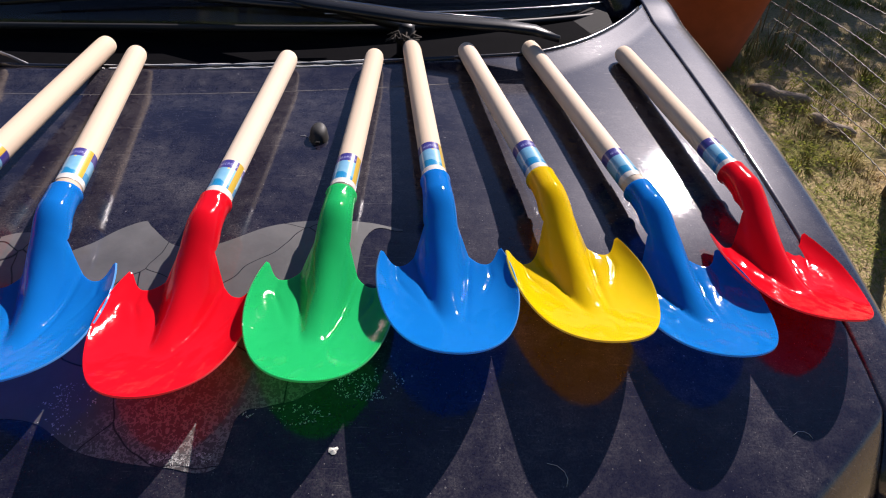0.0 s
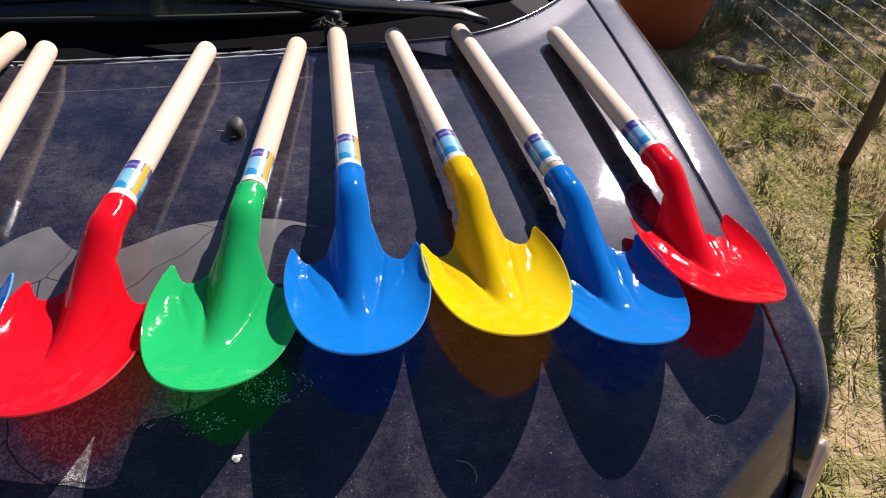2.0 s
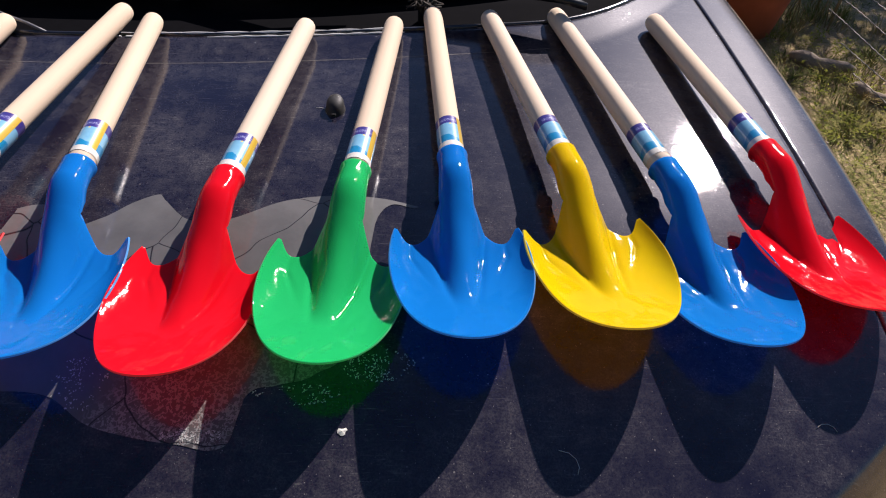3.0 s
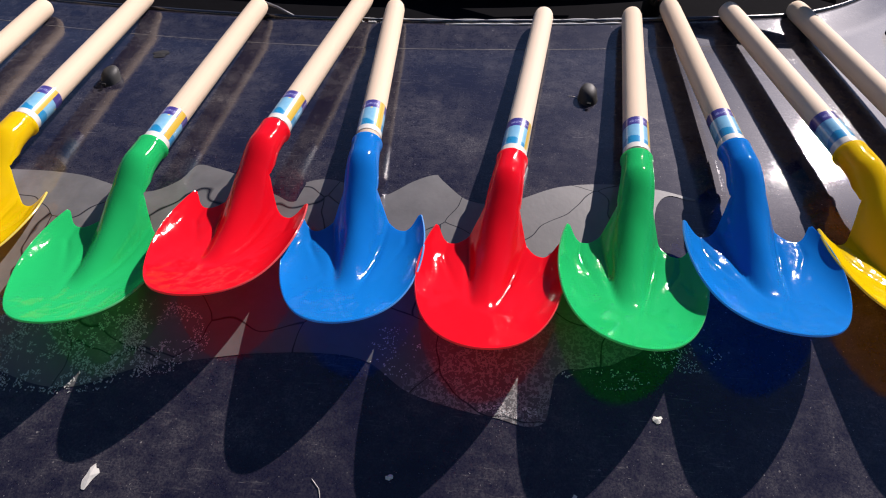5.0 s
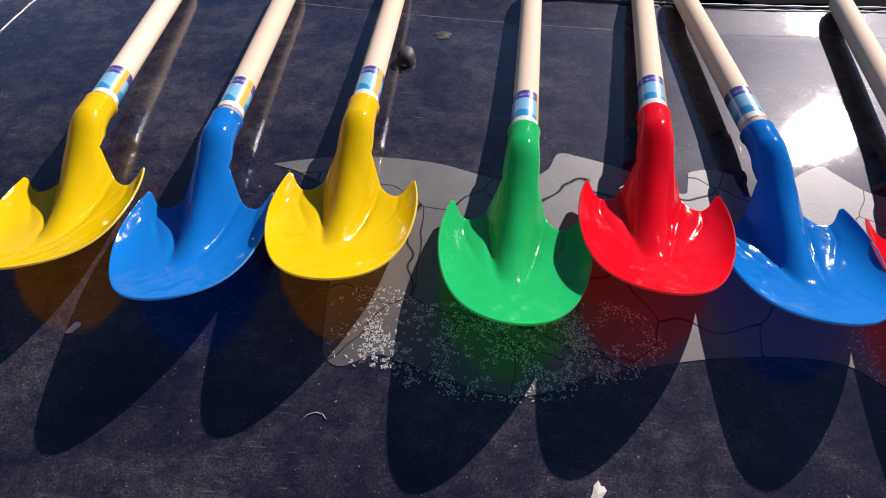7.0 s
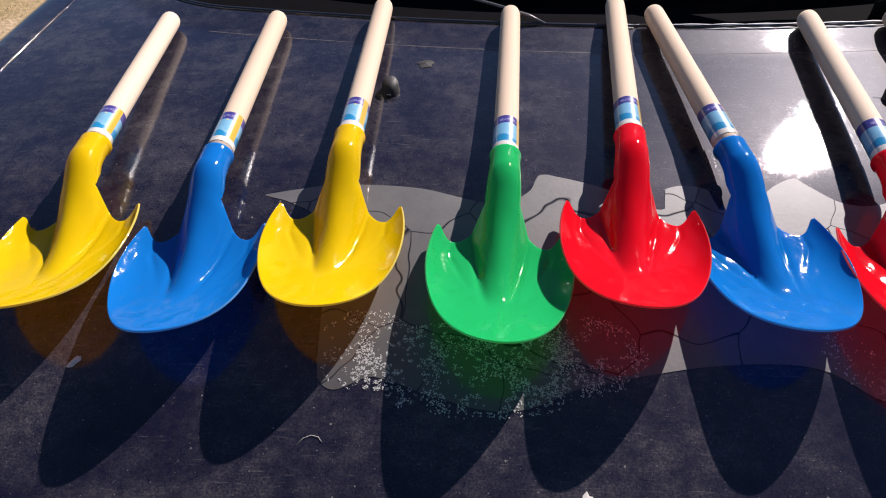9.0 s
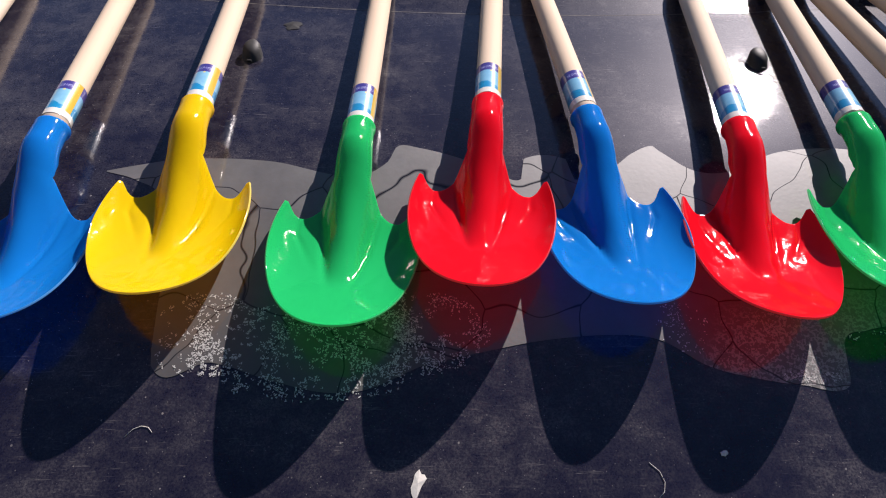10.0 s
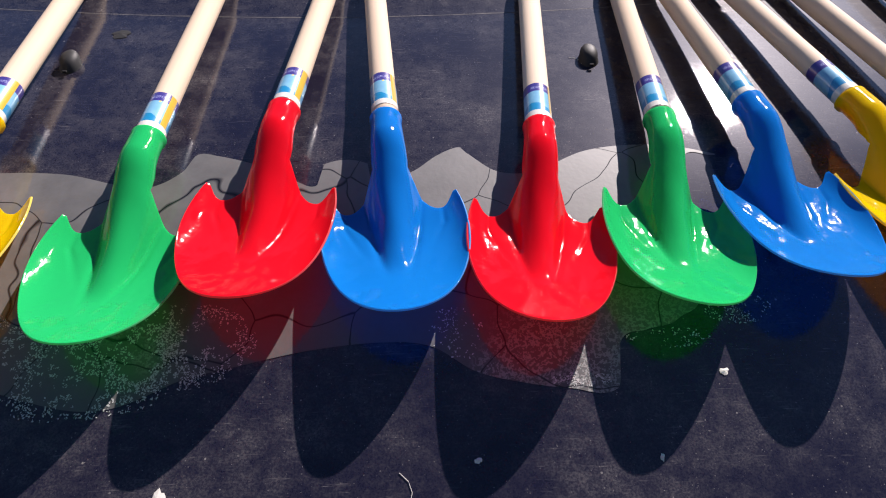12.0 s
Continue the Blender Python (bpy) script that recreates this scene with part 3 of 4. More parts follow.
xs = [-0.64 + 1.28 * i / 40 for i in range(41)]
screen = part("windscreen", grid_mesh("windscreen", screen_point, xs, [i / 10 for i in range(11)]), GLASS, car, "raked windscreen glass")
solid(screen, 0.005)
frit = grid_mesh("screen_border", lambda x, k: screen_point(x, 0.09 * k) + Vector((0, 0.004, -0.007)), xs, [0, 0.5, 1.0])
part("screen_border", frit, SCUTTLE, car, "black ceramic screen border")
part("screen_seal", tube_mesh("screen_seal", [screen_point(x, 0) + Vector((0, -0.003, 0.002)) for x in xs], 0.004, 8), RUBBER, car, "black rubber screen seal")
part("screen_trim", tube_mesh("screen_trim", [screen_point(x, 0.02) + Vector((0, -0.004, 0.0065)) for x in xs if x > 0.22], 0.0014, 6), CHROME, car, "thin bright screen trim")
def dash_point(x, k):
    if k < 0.5:
        return Vector((x, 0.86 + 0.8 * k, 0.975 + 0.02 * math.sin(5 * k)))
    return Vector((x * (1 - 0.2 * (k - 0.5)), 1.26 + 0.5 * (k - 0.5), 0.985 + 0.76 * (k - 0.5)))


part("dashboard", grid_mesh("dashboard", dash_point, [-0.62 + 0.062 * i for i in range(21)], [i / 12 for i in range(13)]), DARK, car, "dark cabin trim and dashboard top")
for side in (-1, 1):
    part("screen_pillar", tube_mesh("screen_pillar", [screen_point(side * 0.645, k) + Vector((0, 0.0, 0.0)) for k in (-0.02, 0.3, 0.6, 1.0)], [0.03, 0.028, 0.03, 0.035], 12), PAINT, car, "dark navy windscreen pillar")
CABIN = ((-0.70, 0.95), (-0.60, 1.34), (-0.52, 1.41), (-0.30, 1.44), (0.0, 1.45), (0.30, 1.44), (0.52, 1.41), (0.60, 1.34), (0.70, 0.95))


def cabin_point(i, k):
    x, z = CABIN[i]
    tail = max(0.0, (k - 0.75) / 0.25)
    return Vector((x * (1 - 0.08 * tail), 1.50 + 1.95 * k - (0.0 if z < 1 else 0.12 * tail), z - (z - 0.95) * 0.25 * tail ** 2))


solid(part("roof", grid_mesh("roof", cabin_point, list(range(9)), [i / 16 for i in range(17)]), PAINT, car, "dark navy roof and cabin sides"), 0.02)
for side in (-1, 1):
    prof = ((0.70, 0.955), (0.715, 0.90), (0.725, 0.70), (0.72, 0.50), (0.70, 0.30), (0.66, 0.24))
    us = list(range(6))
    panel = grid_mesh("body_side", lambda s, k, side=side: Vector((side * (prof[s][0] - 0.05 * max(0.0, (k - 0.85) / 0.15) ** 2), 1.0 + 2.7 * k, prof[s][1])), us if side < 0 else us[::-1], [i / 20 for i in range(21)])
    solid(part("body_side", panel, PAINT, car, "dark navy body side"), 0.01)
    for y0, y1 in ((1.72, 2.36), (2.42, 3.05)):
        win = grid_mesh("side_window", lambda s, k, side=side: Vector((side * (0.703 - 0.088 * s), y0 + (0.12 if y0 < 2 else 0.0) * s + (y1 - y0 - (0.12 if y0 < 2 else 0.1) * s) * k, 0.985 + 0.32 * s)), [0, 1] if side < 0 else [1, 0], [0, 0.5, 1])
        solid(part("side_window", win, DARK, car, "dark side window"), 0.006)
    for y in (0.62, 3.05):
        bm = bmesh.new()
        bmesh.ops.create_cone(bm, cap_ends=True, segments=32, radius1=0.29, radius2=0.29, depth=0.18, matrix=pose(side * 0.615, y, 0.29, 0, 90, 0))
        bmesh.ops.bevel(bm, geom=bm.edges[:], offset=0.03, segments=2, affect="EDGES")
        part("wheel", bm, RUBBER, car, "black tyre")
part("tail_panel", box_bm((1.36, 0.08, 0.75), (0, 3.68, 0.62), 0.03), PAINT, car, "dark navy tail panel")
part("tailgate", box_bm((1.20, 0.05, 0.50), (0, 0, 0), 0.02), PAINT, car, "dark navy tailgate", pose(0, 3.52, 1.14, 24, 0, 0))
part("floor_pan", box_bm((1.30, 3.5, 0.06), (0, 1.9, 0.27), 0.01), BLACK, car, "dark floor pan")


def wiper(x0, y0, x1, y1, tip_x, tip_y):
    """Arm from its spindle, and the blade that it carries."""
    w = part("wiper", tube_mesh("spindle", [(x0, y0, 0.985), (x0, y0, 1.020), (x0, y0, 1.024)], [0.012, 0.011, 0.006], 14), BLACK, car, "black wiper on its spindle")
    part("arm", tube_mesh("arm", [(x0, y0, 1.018), (x0 * 0.7 + x1 * 0.3, y0 * 0.7 + y1 * 0.3, 1.036), (x1, y1, 1.043)], [0.007, 0.005, 0.0035], 8), WIPER, w)
    ax, ay = x1 * 2 - tip_x, y1 * 2 - tip_y
    n = 14
    pts = [(ax + (tip_x - ax) * i / n, ay + (tip_y - ay) * i / n, 1.040 + 0.006 * math.sin(math.pi * i / n)) for i in range(n + 1)]
    part("blade", tube_mesh("blade", pts, [0.002] + [0.0036] * (n - 1) + [0.002], 6), WIPER, w, "dusty rubber wiper blade")


wiper(0.325, 0.775, 0.05, 0.80, -0.17, 0.775)
# broad flat cover of the second arm, close along the bonnet's rear edge


def bar_mesh(name, pts, widths, thick):
    """A flat bar along a line of points, rounded on top."""
    pts = [Vector(p) for p in pts]
    verts, faces = [], []
    sect = ((-1, -0.6), (-1, 0.3), (-0.75, 0.8), (0, 1.0), (0.75, 0.8), (1, 0.3), (1, -0.6))
    for i, p in enumerate(pts):
        d = (pts[min(i + 1, len(pts) - 1)] - pts[max(i - 1, 0)]).normalized()
        n = Vector((-d.y, d.x, 0)).normalized()
        verts += [p + n * widths[i] * u + Vector((0, 0, thick * w)) for u, w in sect]
    m = len(sect)
    for i in range(len(pts) - 1):
        faces += [(i * m + k, i * m + (k + 1) % m, (i + 1) * m + (k + 1) % m, (i + 1) * m + k) for k in range(m)]
    faces += [tuple(range(m)), tuple((len(pts) - 1) * m + k for k in range(m))]
    return mesh_from(name, verts, faces)


arm_line = [(0.05, 0.862, 1.046), (0.218, 0.788, 1.041), (0.346, 0.745, 1.040), (0.44, 0.735, 1.037), (0.474, 0.730, 1.034), (0.502, 0.720, 1.027)]
arm2 = part("wiper_arm", bar_mesh("wiper_arm", arm_line, [0.010, 0.012, 0.013, 0.012, 0.010, 0.002], 0.005), WIPER, car, "broad flat black wiper arm")
# the glint on the arm's upper edge, added as a bright metal strip
part("arm_glint_edge", tube_mesh("arm_glint_edge", [(x - 0.002, y + 0.0125, z + 0.0035) for x, y, z in arm_line[:4]], 0.0010, 6), CHROME, arm2, "bright strip that imitates the arm's edge glint")
part("washer_hose", tube_mesh("washer_hose", [(-0.20, 0.750, 1.012), (-0.16, 0.724, 1.020), (-0.128, 0.702, 1.020), (-0.10, 0.690, 1.016), (-0.076, 0.684, 1.0065)], 0.0016, 8), HOSE, car, "thin grey washer hose")
for i in range(16):
    a = i * 2.4
    part("twig", tube_mesh("twig", [(0.322, 0.752, 1.004), (0.322 + 0.011 * math.cos(a), 0.752 + 0.007 * math.sin(a), 1.012 + 0.0006 * i), (0.322 + 0.022 * math.cos(a + 0.5), 0.752 + 0.012 * math.sin(a + 0.5), 1.010 + 0.0012 * (i % 9))], [0.002, 0.0016, 0.0006], 5), DEAD, car)

# ---- shovels ----
R_STICK = 0.0105


def stick_mesh(run=0.25):
    ys = [0.0, 0.0012, 0.004, 0.009, 0.02] + [0.02 + run * i / 10 for i in range(1, 11)]
    rs = [0.0045, 0.0075, 0.0095, 0.0103, R_STICK] + [R_STICK] * 10
    return tube_mesh("stick", [(0, y, 0) for y in ys], rs, 24)


def band_mesh():
    n = 32
    verts, faces = [], []
    for y in (0.0, 0.012, 0.024, 0.036, 0.0425):
        for k in range(n + 1):
            a = -2.5 + 5.3 * k / n
            r = R_STICK + 0.0004 + (0.0012 * max(0, -a - 2.1) + 0.001 * max(0, a - 2.4))
            verts.append((r * math.sin(a), y, r * math.cos(a)))
    for j in range(4):
        for k in range(n):
            faces.append((j * (n + 1) + k, (j + 1) * (n + 1) + k, (j + 1) * (n + 1) + k + 1, j * (n + 1) + k + 1))
    return mesh_from("band", verts, faces)


V_COLLAR, V_NECK, V_TIP = 0.2535, 0.304, 0.437
S0 = 0.2918
AXIS_H = 0.0270
U_NECK = 0.0465 * S0
R_NECK = U_NECK / math.sin(radians(80))


def ridge_top(v):
    return smooth_interp(v, (0.232, 0.248, 0.272, 0.280, 0.290, 0.304, 0.322, 0.347, 0.372, 0.400, 0.432), (0.0380, 0.0391, 0.0411, 0.0414, 0.0390, 0.0330, 0.0256, 0.0182, 0.0136, 0.0146, 0.0))


def floor_w(v):
    return 0.0030 + 0.0325 * max(0.0, (v - 0.334) / (V_TIP - 0.334)) ** 2.0


def dish_w(u):
    return 0.0060 * (abs(u) / 0.0465) ** 5.5


def sheet_w(u, v):
    base = floor_w(v) + dish_w(u)
    rise = max(0.0, ridge_top(v) - floor_w(v)) if v < 0.402 else 0.0
    fade = min(1.0, max(0.0, (0.402 - v) / 0.03))
    rise *= fade * fade * (3 - 2 * fade)
    # a tongue that runs to a point, with a crease along its foot
    wide = 0.0052 + 0.0178 * max(0.0, min(1.0, (0.402 - v) / 0.088)) ** 0.8
    q = (u / wide) ** 2
    tongue = 0.88 * max(0.0, 1 - q) ** 1.18 + 0.12 * math.exp(-q * 0.8)
    crease = 0.0017 * math.exp(-((abs(u) - wide) / 0.0026) ** 2) * max(0.0, 1 - abs(v - 0.360) / 0.042)
    # a second, shallow crease in each wing
    wing = 0.0010 * math.exp(-((abs(u) - 0.0365 + 0.5 * max(0.0, v - 0.345)) / 0.0021) ** 2) * max(0.0, 1 - abs(v - 0.350) / 0.035)
    return base + rise * tongue - crease - wing


def blade_mesh():
    cols = 85
    s_list = [-1 + 2 * i / (cols - 1) for i in range(cols)]
    rows = 34
    verts, faces, index = [], [], {}

    def up(s):
        a = abs(s)
        if a <= S0:
            return 0.0465 * s, V_NECK
        t = (a - S0) / (1 - S0)
        u = math.copysign(U_NECK + (0.0455 - U_NECK) * t, s)
        v = smooth_interp(t, (0, 0.12, 0.3, 0.55, 0.8, 1.0), (V_NECK, 0.3125, 0.3230, 0.3300, 0.3290, 0.3195))
        return u, v

    def low(s):
        a = s * radians(116)
        u = 0.0518 * math.sin(a)
        v = 0.355 + (V_TIP - 0.355) * math.cos(a) * (1.0 if math.cos(a) > 0 else 1.05)
        return u, v
    end_u, end_v = up(1.0)
    lu, lv = low(1.0)
    for j in range(rows + 1):
        k = j / rows
        for i, s in enumerate(s_list):
            u0, v0 = up(s)
            u1, v1 = low(s)
            fix = max(0.0, abs(s) - 0.6) / 0.4
            u1 += math.copysign((end_u - lu) * fix ** 3, s)
            v1 += (end_v - lv) * fix ** 3
            u, v = u0 + (u1 - u0) * k, v0 + (v1 - v0) * k
            w = sheet_w(u, v)
            # the root of the scoop takes over the rolled neck's arch
            uc = max(-U_NECK, min(U_NECK, u0))
            arch = ridge_top(V_NECK) - R_NECK * (1 - math.cos(math.asin(uc / R_NECK)))
            fade = max(0.0, 1 - j / 12)
            near = max(0.0, 1 - max(0.0, abs(s) - S0) / 0.25)
            w += (arch - sheet_w(uc, V_NECK)) * fade * fade * (3 - 2 * fade) * near
            # wing tips curl up a little
            w += 0.0012 * max(0.0, (abs(s) - 0.80) / 0.20) ** 2
            index[j, i] = len(verts)
            verts.append((u, v, w))
    for j in range(rows):
        for i in range(cols - 1):
            faces.append((index[j, i], index[j, i + 1], index[j + 1, i + 1], index[j + 1, i]))
    # neck and socket: a rolled tube that opens into the blade
    inner = [i for i in range(cols) if abs(s_list[i]) <= S0 + 1e-6]
    nn = 20
    prev = [index[0, i] for i in inner]
    for j in range(1, nn + 1):
        v = V_NECK - (V_NECK - V_COLLAR) * j / nn
        t = min(1.0, max(0.0, (V_NECK - v) / (V_NECK - 0.264)))
        t = t * t * (3 - 2 * t)
        top = ridge_top(v)
        now = []
        half = radians(80 + 96 * t)
        r = R_NECK + (0.0121 - R_NECK) * t
        if v < V_COLLAR + 0.0035:
            r += 0.0007
        for i in inner:
            a = s_list[i] / s_list[inner[-1]] * half
            now.append(len(verts))
            verts.append((r * math.sin(a), v, top - r * (1 - math.cos(a))))
        for a in range(len(inner) - 1):
            faces.append((now[a], now[a + 1], prev[a + 1], prev[a]))
        prev = now
    return mesh_from("scoop", verts, faces)


STICK, LONG_STICK, BAND = stick_mesh(), stick_mesh(0.285), band_mesh()
STICK.materials.append(WOOD)
LONG_STICK.materials.append(WOOD)
BAND.materials.append(LABEL)
COLOURS = {"red": RED, "green": GREEN, "blue": BLUE, "yellow": YELLOW}
RIMS = {"red": RED_RIM, "green": GREEN_RIM, "blue": BLUE_RIM, "yellow": YELLOW_RIM}
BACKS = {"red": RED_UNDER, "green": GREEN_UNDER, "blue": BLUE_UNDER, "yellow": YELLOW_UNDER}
# colour, stick's end (x, y), scoop's tip (x, y), lean about its length in degrees, where the band ends short of the socket, how far the stick stands out
SHOVELS = [
    ("red", 0.5860, 0.7409, 0.6377, 0.3237, -4.1, 0.003, 0.006),
    ("blue", 0.4770, 0.7082, 0.5522, 0.2944, 0.3, 0.011, 0.037),
    ("yellow", 0.3946, 0.7130, 0.4628, 0.2980, 0.0, 0.004, 0.011),
    ("blue", 0.3309, 0.7091, 0.3530, 0.2896, -1.2, 0.004, 0.015),
    ("green", 0.2883, 0.6924, 0.2519, 0.2740, -2.0, 0.006, 0.009),
    ("red", 0.1949, 0.6830, 0.1517, 0.2653, -0.4, 0.004, 0.009),
    ("blue", 0.0340, 0.6956, 0.0612, 0.2764, 0.8, 0.009, 0.000),
    ("red", -0.0051, 0.7020, -0.0445, 0.2838, 1.0, 0.005, 0.016),
    ("green", -0.1202, 0.6813, -0.1378, 0.2614, -2.3, 0.003, 0.012),
    ("yellow", -0.2605, 0.7036, -0.2577, 0.2836, -1.9, 0.004, 0.006),
    ("blue", -0.3765, 0.6848, -0.3585, 0.2652, 0.0, 0.008, 0.006),
    ("yellow", -0.5028, 0.6970, -0.4564, 0.2796, 2.0, 0.005, 0.002),
]
# scoops that ride up on their neighbours' wings
LIFT = {0: -0.002, 1: -0.002, 2: 0.005, 3: 0.0050, 4: 0.0024, 5: 0.003, 6: 0.001, 7: 0.006, 8: 0.001, 9: 0.001, 10: -0.002, 11: 0.0}
SCOOPS = {}
for i, (colour, ex, ey, tx, ty, lean, gap, reach) in enumerate(SHOVELS):
    d = Vector((tx - ex, ty - ey))
    d.normalize()
    a = on_hood(ex, ey, 0.0004)
    b = on_hood(ex + d.x * 0.337, ey + d.y * 0.337, LIFT[i])
    fwd = (b - a).normalized()
    side = Vector((-d.y, d.x, 0)) * -1
    # follow the bonnet's fall across the shovel
    m1, m2 = b - side * 0.03, b + side * 0.03
    side = (on_hood(m2.x, m2.y) - on_hood(m1.x, m1.y)).normalized()
    side = (side - fwd * side.dot(fwd)).normalized()
    upv = side.cross(fwd)
    if upv.z < 0:
        side, upv = -side, -upv
    m = Matrix((side, fwd, upv)).transposed().to_4x4()
    m.translation = a
    m = m @ pose(0, 0, 0, 0, lean, 0)
    words = {"red": "bright red", "green": "bright green", "blue": "bright blue", "yellow": "bright yellow"}[colour]
    sh = thing("toy_shovel", words + " plastic toy shovel with a pale wooden handle", "toy shovel", "toy shovels on the bonnet", m)
    rise = math.degrees(math.atan2(AXIS_H - 0.0108, V_COLLAR))
    part("handle", LONG_STICK if reach > 0.02 else STICK, None, sh, "pale bare wooden handle", pose(0, -reach, 0.0108 - reach * math.tan(radians(rise)), rise, 0, 0))
    y0 = V_COLLAR - gap - 0.040
    part("paper_band", BAND, None, sh, "printed blue and purple paper band", pose(0, y0, 0.0108 + y0 * math.tan(radians(rise)), rise, 0, 0) @ pose(0, 0, 0, 0, (i * 37) % 14 - 7, 0))
    if colour not in SCOOPS:
        SCOOPS[colour] = blade_mesh()
        SCOOPS[colour].materials.append(COLOURS[colour])
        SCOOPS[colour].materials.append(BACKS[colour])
        SCOOPS[colour].materials.append(RIMS[colour])
    sc = part("scoop", SCOOPS[colour], None, sh, "glossy " + colour + " moulded scoop")
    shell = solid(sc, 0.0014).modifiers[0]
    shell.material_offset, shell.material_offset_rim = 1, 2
    bv = sc.modifiers.new("soft edge", "BEVEL")
    bv.width, bv.segments, bv.limit_method, bv.angle_limit = 0.0005, 2, "ANGLE", radians(50)

# ---- ground and garden ----
tagged(new("ground", grid_mesh("ground", lambda x, y: Vector((x, y, 0.012 * noise.noise(Vector((x * 1.3, y * 1.3, 0))) if abs(x) < 20 and abs(y) < 20 else 0.0)), [-400, -100, -30, -15] + [-6 + 0.2 * i for i in range(61)] + [15, 30, 100, 400], [-400, -100, -30, -15] + [-6 + 0.2 * i for i in range(81)] + [20, 40, 100, 400])), "dry lawn with patchy grass and bare soil", "ground", kind="structure").data.materials.append(GROUND)

rng = random.Random(11)
gv, gf = [], []


def grass_blade(x, y, h, bend, turn, w):
    k = len(gv)
    cx, cy = math.cos(turn), math.sin(turn)
    for t, ww in ((0.0, 1.0), (0.55, 0.8), (1.0, 0.12)):
        ox, oy = cx * bend * t * t, cy * bend * t * t
        z = h * t * (1 - 0.25 * t)
        gv.append((x + ox - cy * w * ww, y + oy + cx * w * ww, z))
        gv.append((x + ox + cy * w * ww, y + oy - cx * w * ww, z))
    gf.append((k, k + 1, k + 3, k + 2))
    gf.append((k + 2, k + 3, k + 5, k + 4))


def lawn(x0, x1, y0, y1, count, lush):
    for _ in range(count):
        x, y = rng.uniform(x0, x1), rng.uniform(y0, y1)
        n = noise.noise(Vector((x * 3.1, y * 3.1, 4.0))) + 0.4 * noise.noise(Vector((x * 9, y * 9, 1.0)))
        if rng.random() > 0.35 + lush + 1.2 * n:
            if rng.random() < 0.5:
                grass_blade(x, y, rng.uniform(0.003, 0.012), rng.uniform(0.03, 0.10), rng.random() * 6.283, 0.0014)
            continue
        tall = 0.014 + (0.04 + 0.05 * lush) * max(0.0, n + 0.1)
        grass_blade(x, y, tall * rng.uniform(0.5, 1.5), rng.uniform(0.01, 0.06), rng.random() * 6.283, 0.0016)


lawn(0.75, 2.0, 0.2, 1.3, 9000, -0.08)
lawn(0.75, 2.6, 1.3, 2.2, 19000, 0.15)
lawn(0.9, 4.2, 2.2, 5.0, 36000, 0.45)
lawn(-4.0, -0.8, 0.5, 5.0, 14000, 0.0)
lawn(-5.0, -0.8, -4.0, 6.5, 16000, 0.05)
lawn(0.8, 5.0, -4.0, 6.5, 16000, 0.05)
lawn(-0.8, 0.8, -4.0, -0.3, 7000, 0.05)


def tuft(x, y, blades, h, spread):
    for _ in range(blades):
        a, r = rng.random() * 6.283, spread * rng.random()
        grass_blade(x + r * math.cos(a), y + r * math.sin(a), h * rng.uniform(0.5, 1.2), rng.uniform(0.02, 0.09), a + rng.uniform(-0.6, 0.6), 0.002)


for _ in range(120):
    tuft(rng.uniform(1.5, 3.6), rng.uniform(1.7, 4.6), 60, rng.uniform(0.04, 0.10), rng.uniform(0.03, 0.08))
for _ in range(40):
    tuft(rng.uniform(1.0, 2.0), rng.uniform(0.5, 1.8), 30, rng.uniform(0.03, 0.06), rng.uniform(0.02, 0.05))
grass = new("lawn_grass", mesh_from("lawn_grass", gv, gf, False))
grass.data.materials.append(GRASS)
tagged(grass, "short dry grass, green in patches", "grass", kind="stuff")


def planter(x, y):
    pot = thing("flower_pot", "large terracotta flower pot with dry plants, on the lawn", "flower pot", "", pose(x, y, 0))
    prof = [(0.0, 0.0), (0.16, 0.0), (0.175, 0.01), (0.215, 0.20), (0.25, 0.37), (0.275, 0.38), (0.28, 0.43), (0.262, 0.435), (0.250, 0.42), (0.235, 0.36)]
    n = 40
    verts = [(r * math.cos(k / n * 6.28319), r * math.sin(k / n * 6.28319), h) for r, h in prof for k in range(n)]
    faces = [(i * n + k, i * n + (k + 1) % n, (i + 1) * n + (k + 1) % n, (i + 1) * n + k) for i in range(len(prof) - 1) for k in range(n)]
    part("pot", mesh_from("pot", verts, faces), TERRA, pot, "weathered terracotta pot")
    part("soil", grid_mesh("soil", lambda r, a: Vector((0.245 * r * math.cos(a), 0.245 * r * math.sin(a), 0.385 + 0.012 * noise.noise(Vector((r * 9 * math.cos(a), r * 9 * math.sin(a), 1))))), [i / 8 for i in range(9)], [i / 24 * 6.28319 for i in range(25)]), SOIL, pot)
    for i in range(26):
        a, r = rng.random() * 6.283, 0.2 * math.sqrt(rng.random())
        p = Vector((r * math.cos(a), r * math.sin(a), 0.385))
        q = p + Vector((rng.uniform(-0.12, 0.12), rng.uniform(-0.12, 0.12), rng.uniform(0.12, 0.35)))
        part("stalk", tube_mesh("stalk", [p, (p + q) / 2 + Vector((rng.uniform(-0.03, 0.03), rng.uniform(-0.03, 0.03), 0.02)), q], [0.003, 0.0025, 0.001], 5), STALK, pot)


planter(1.78, 2.98)


def log_piece(x, y, ln, r, turn, label):
    pts = [(ln * (t - 0.5), 0.012 * math.sin(5 * t + turn), r * 0.7 + 0.006 * math.sin(9 * t)) for t in [i / 7 for i in range(8)]]
    ob = new("bark_piece", tube_mesh("bark_piece", pts, [r * q for q in (0.5, 0.9, 1.0, 0.85, 1.0, 0.8, 0.7, 0.35)], 9))
    ob.data.materials.append(BARK)
    ob.matrix_basis = pose(x, y, 0, 0, 0, turn)
    tagged(ob, label, "bark", "bark pieces on the lawn")


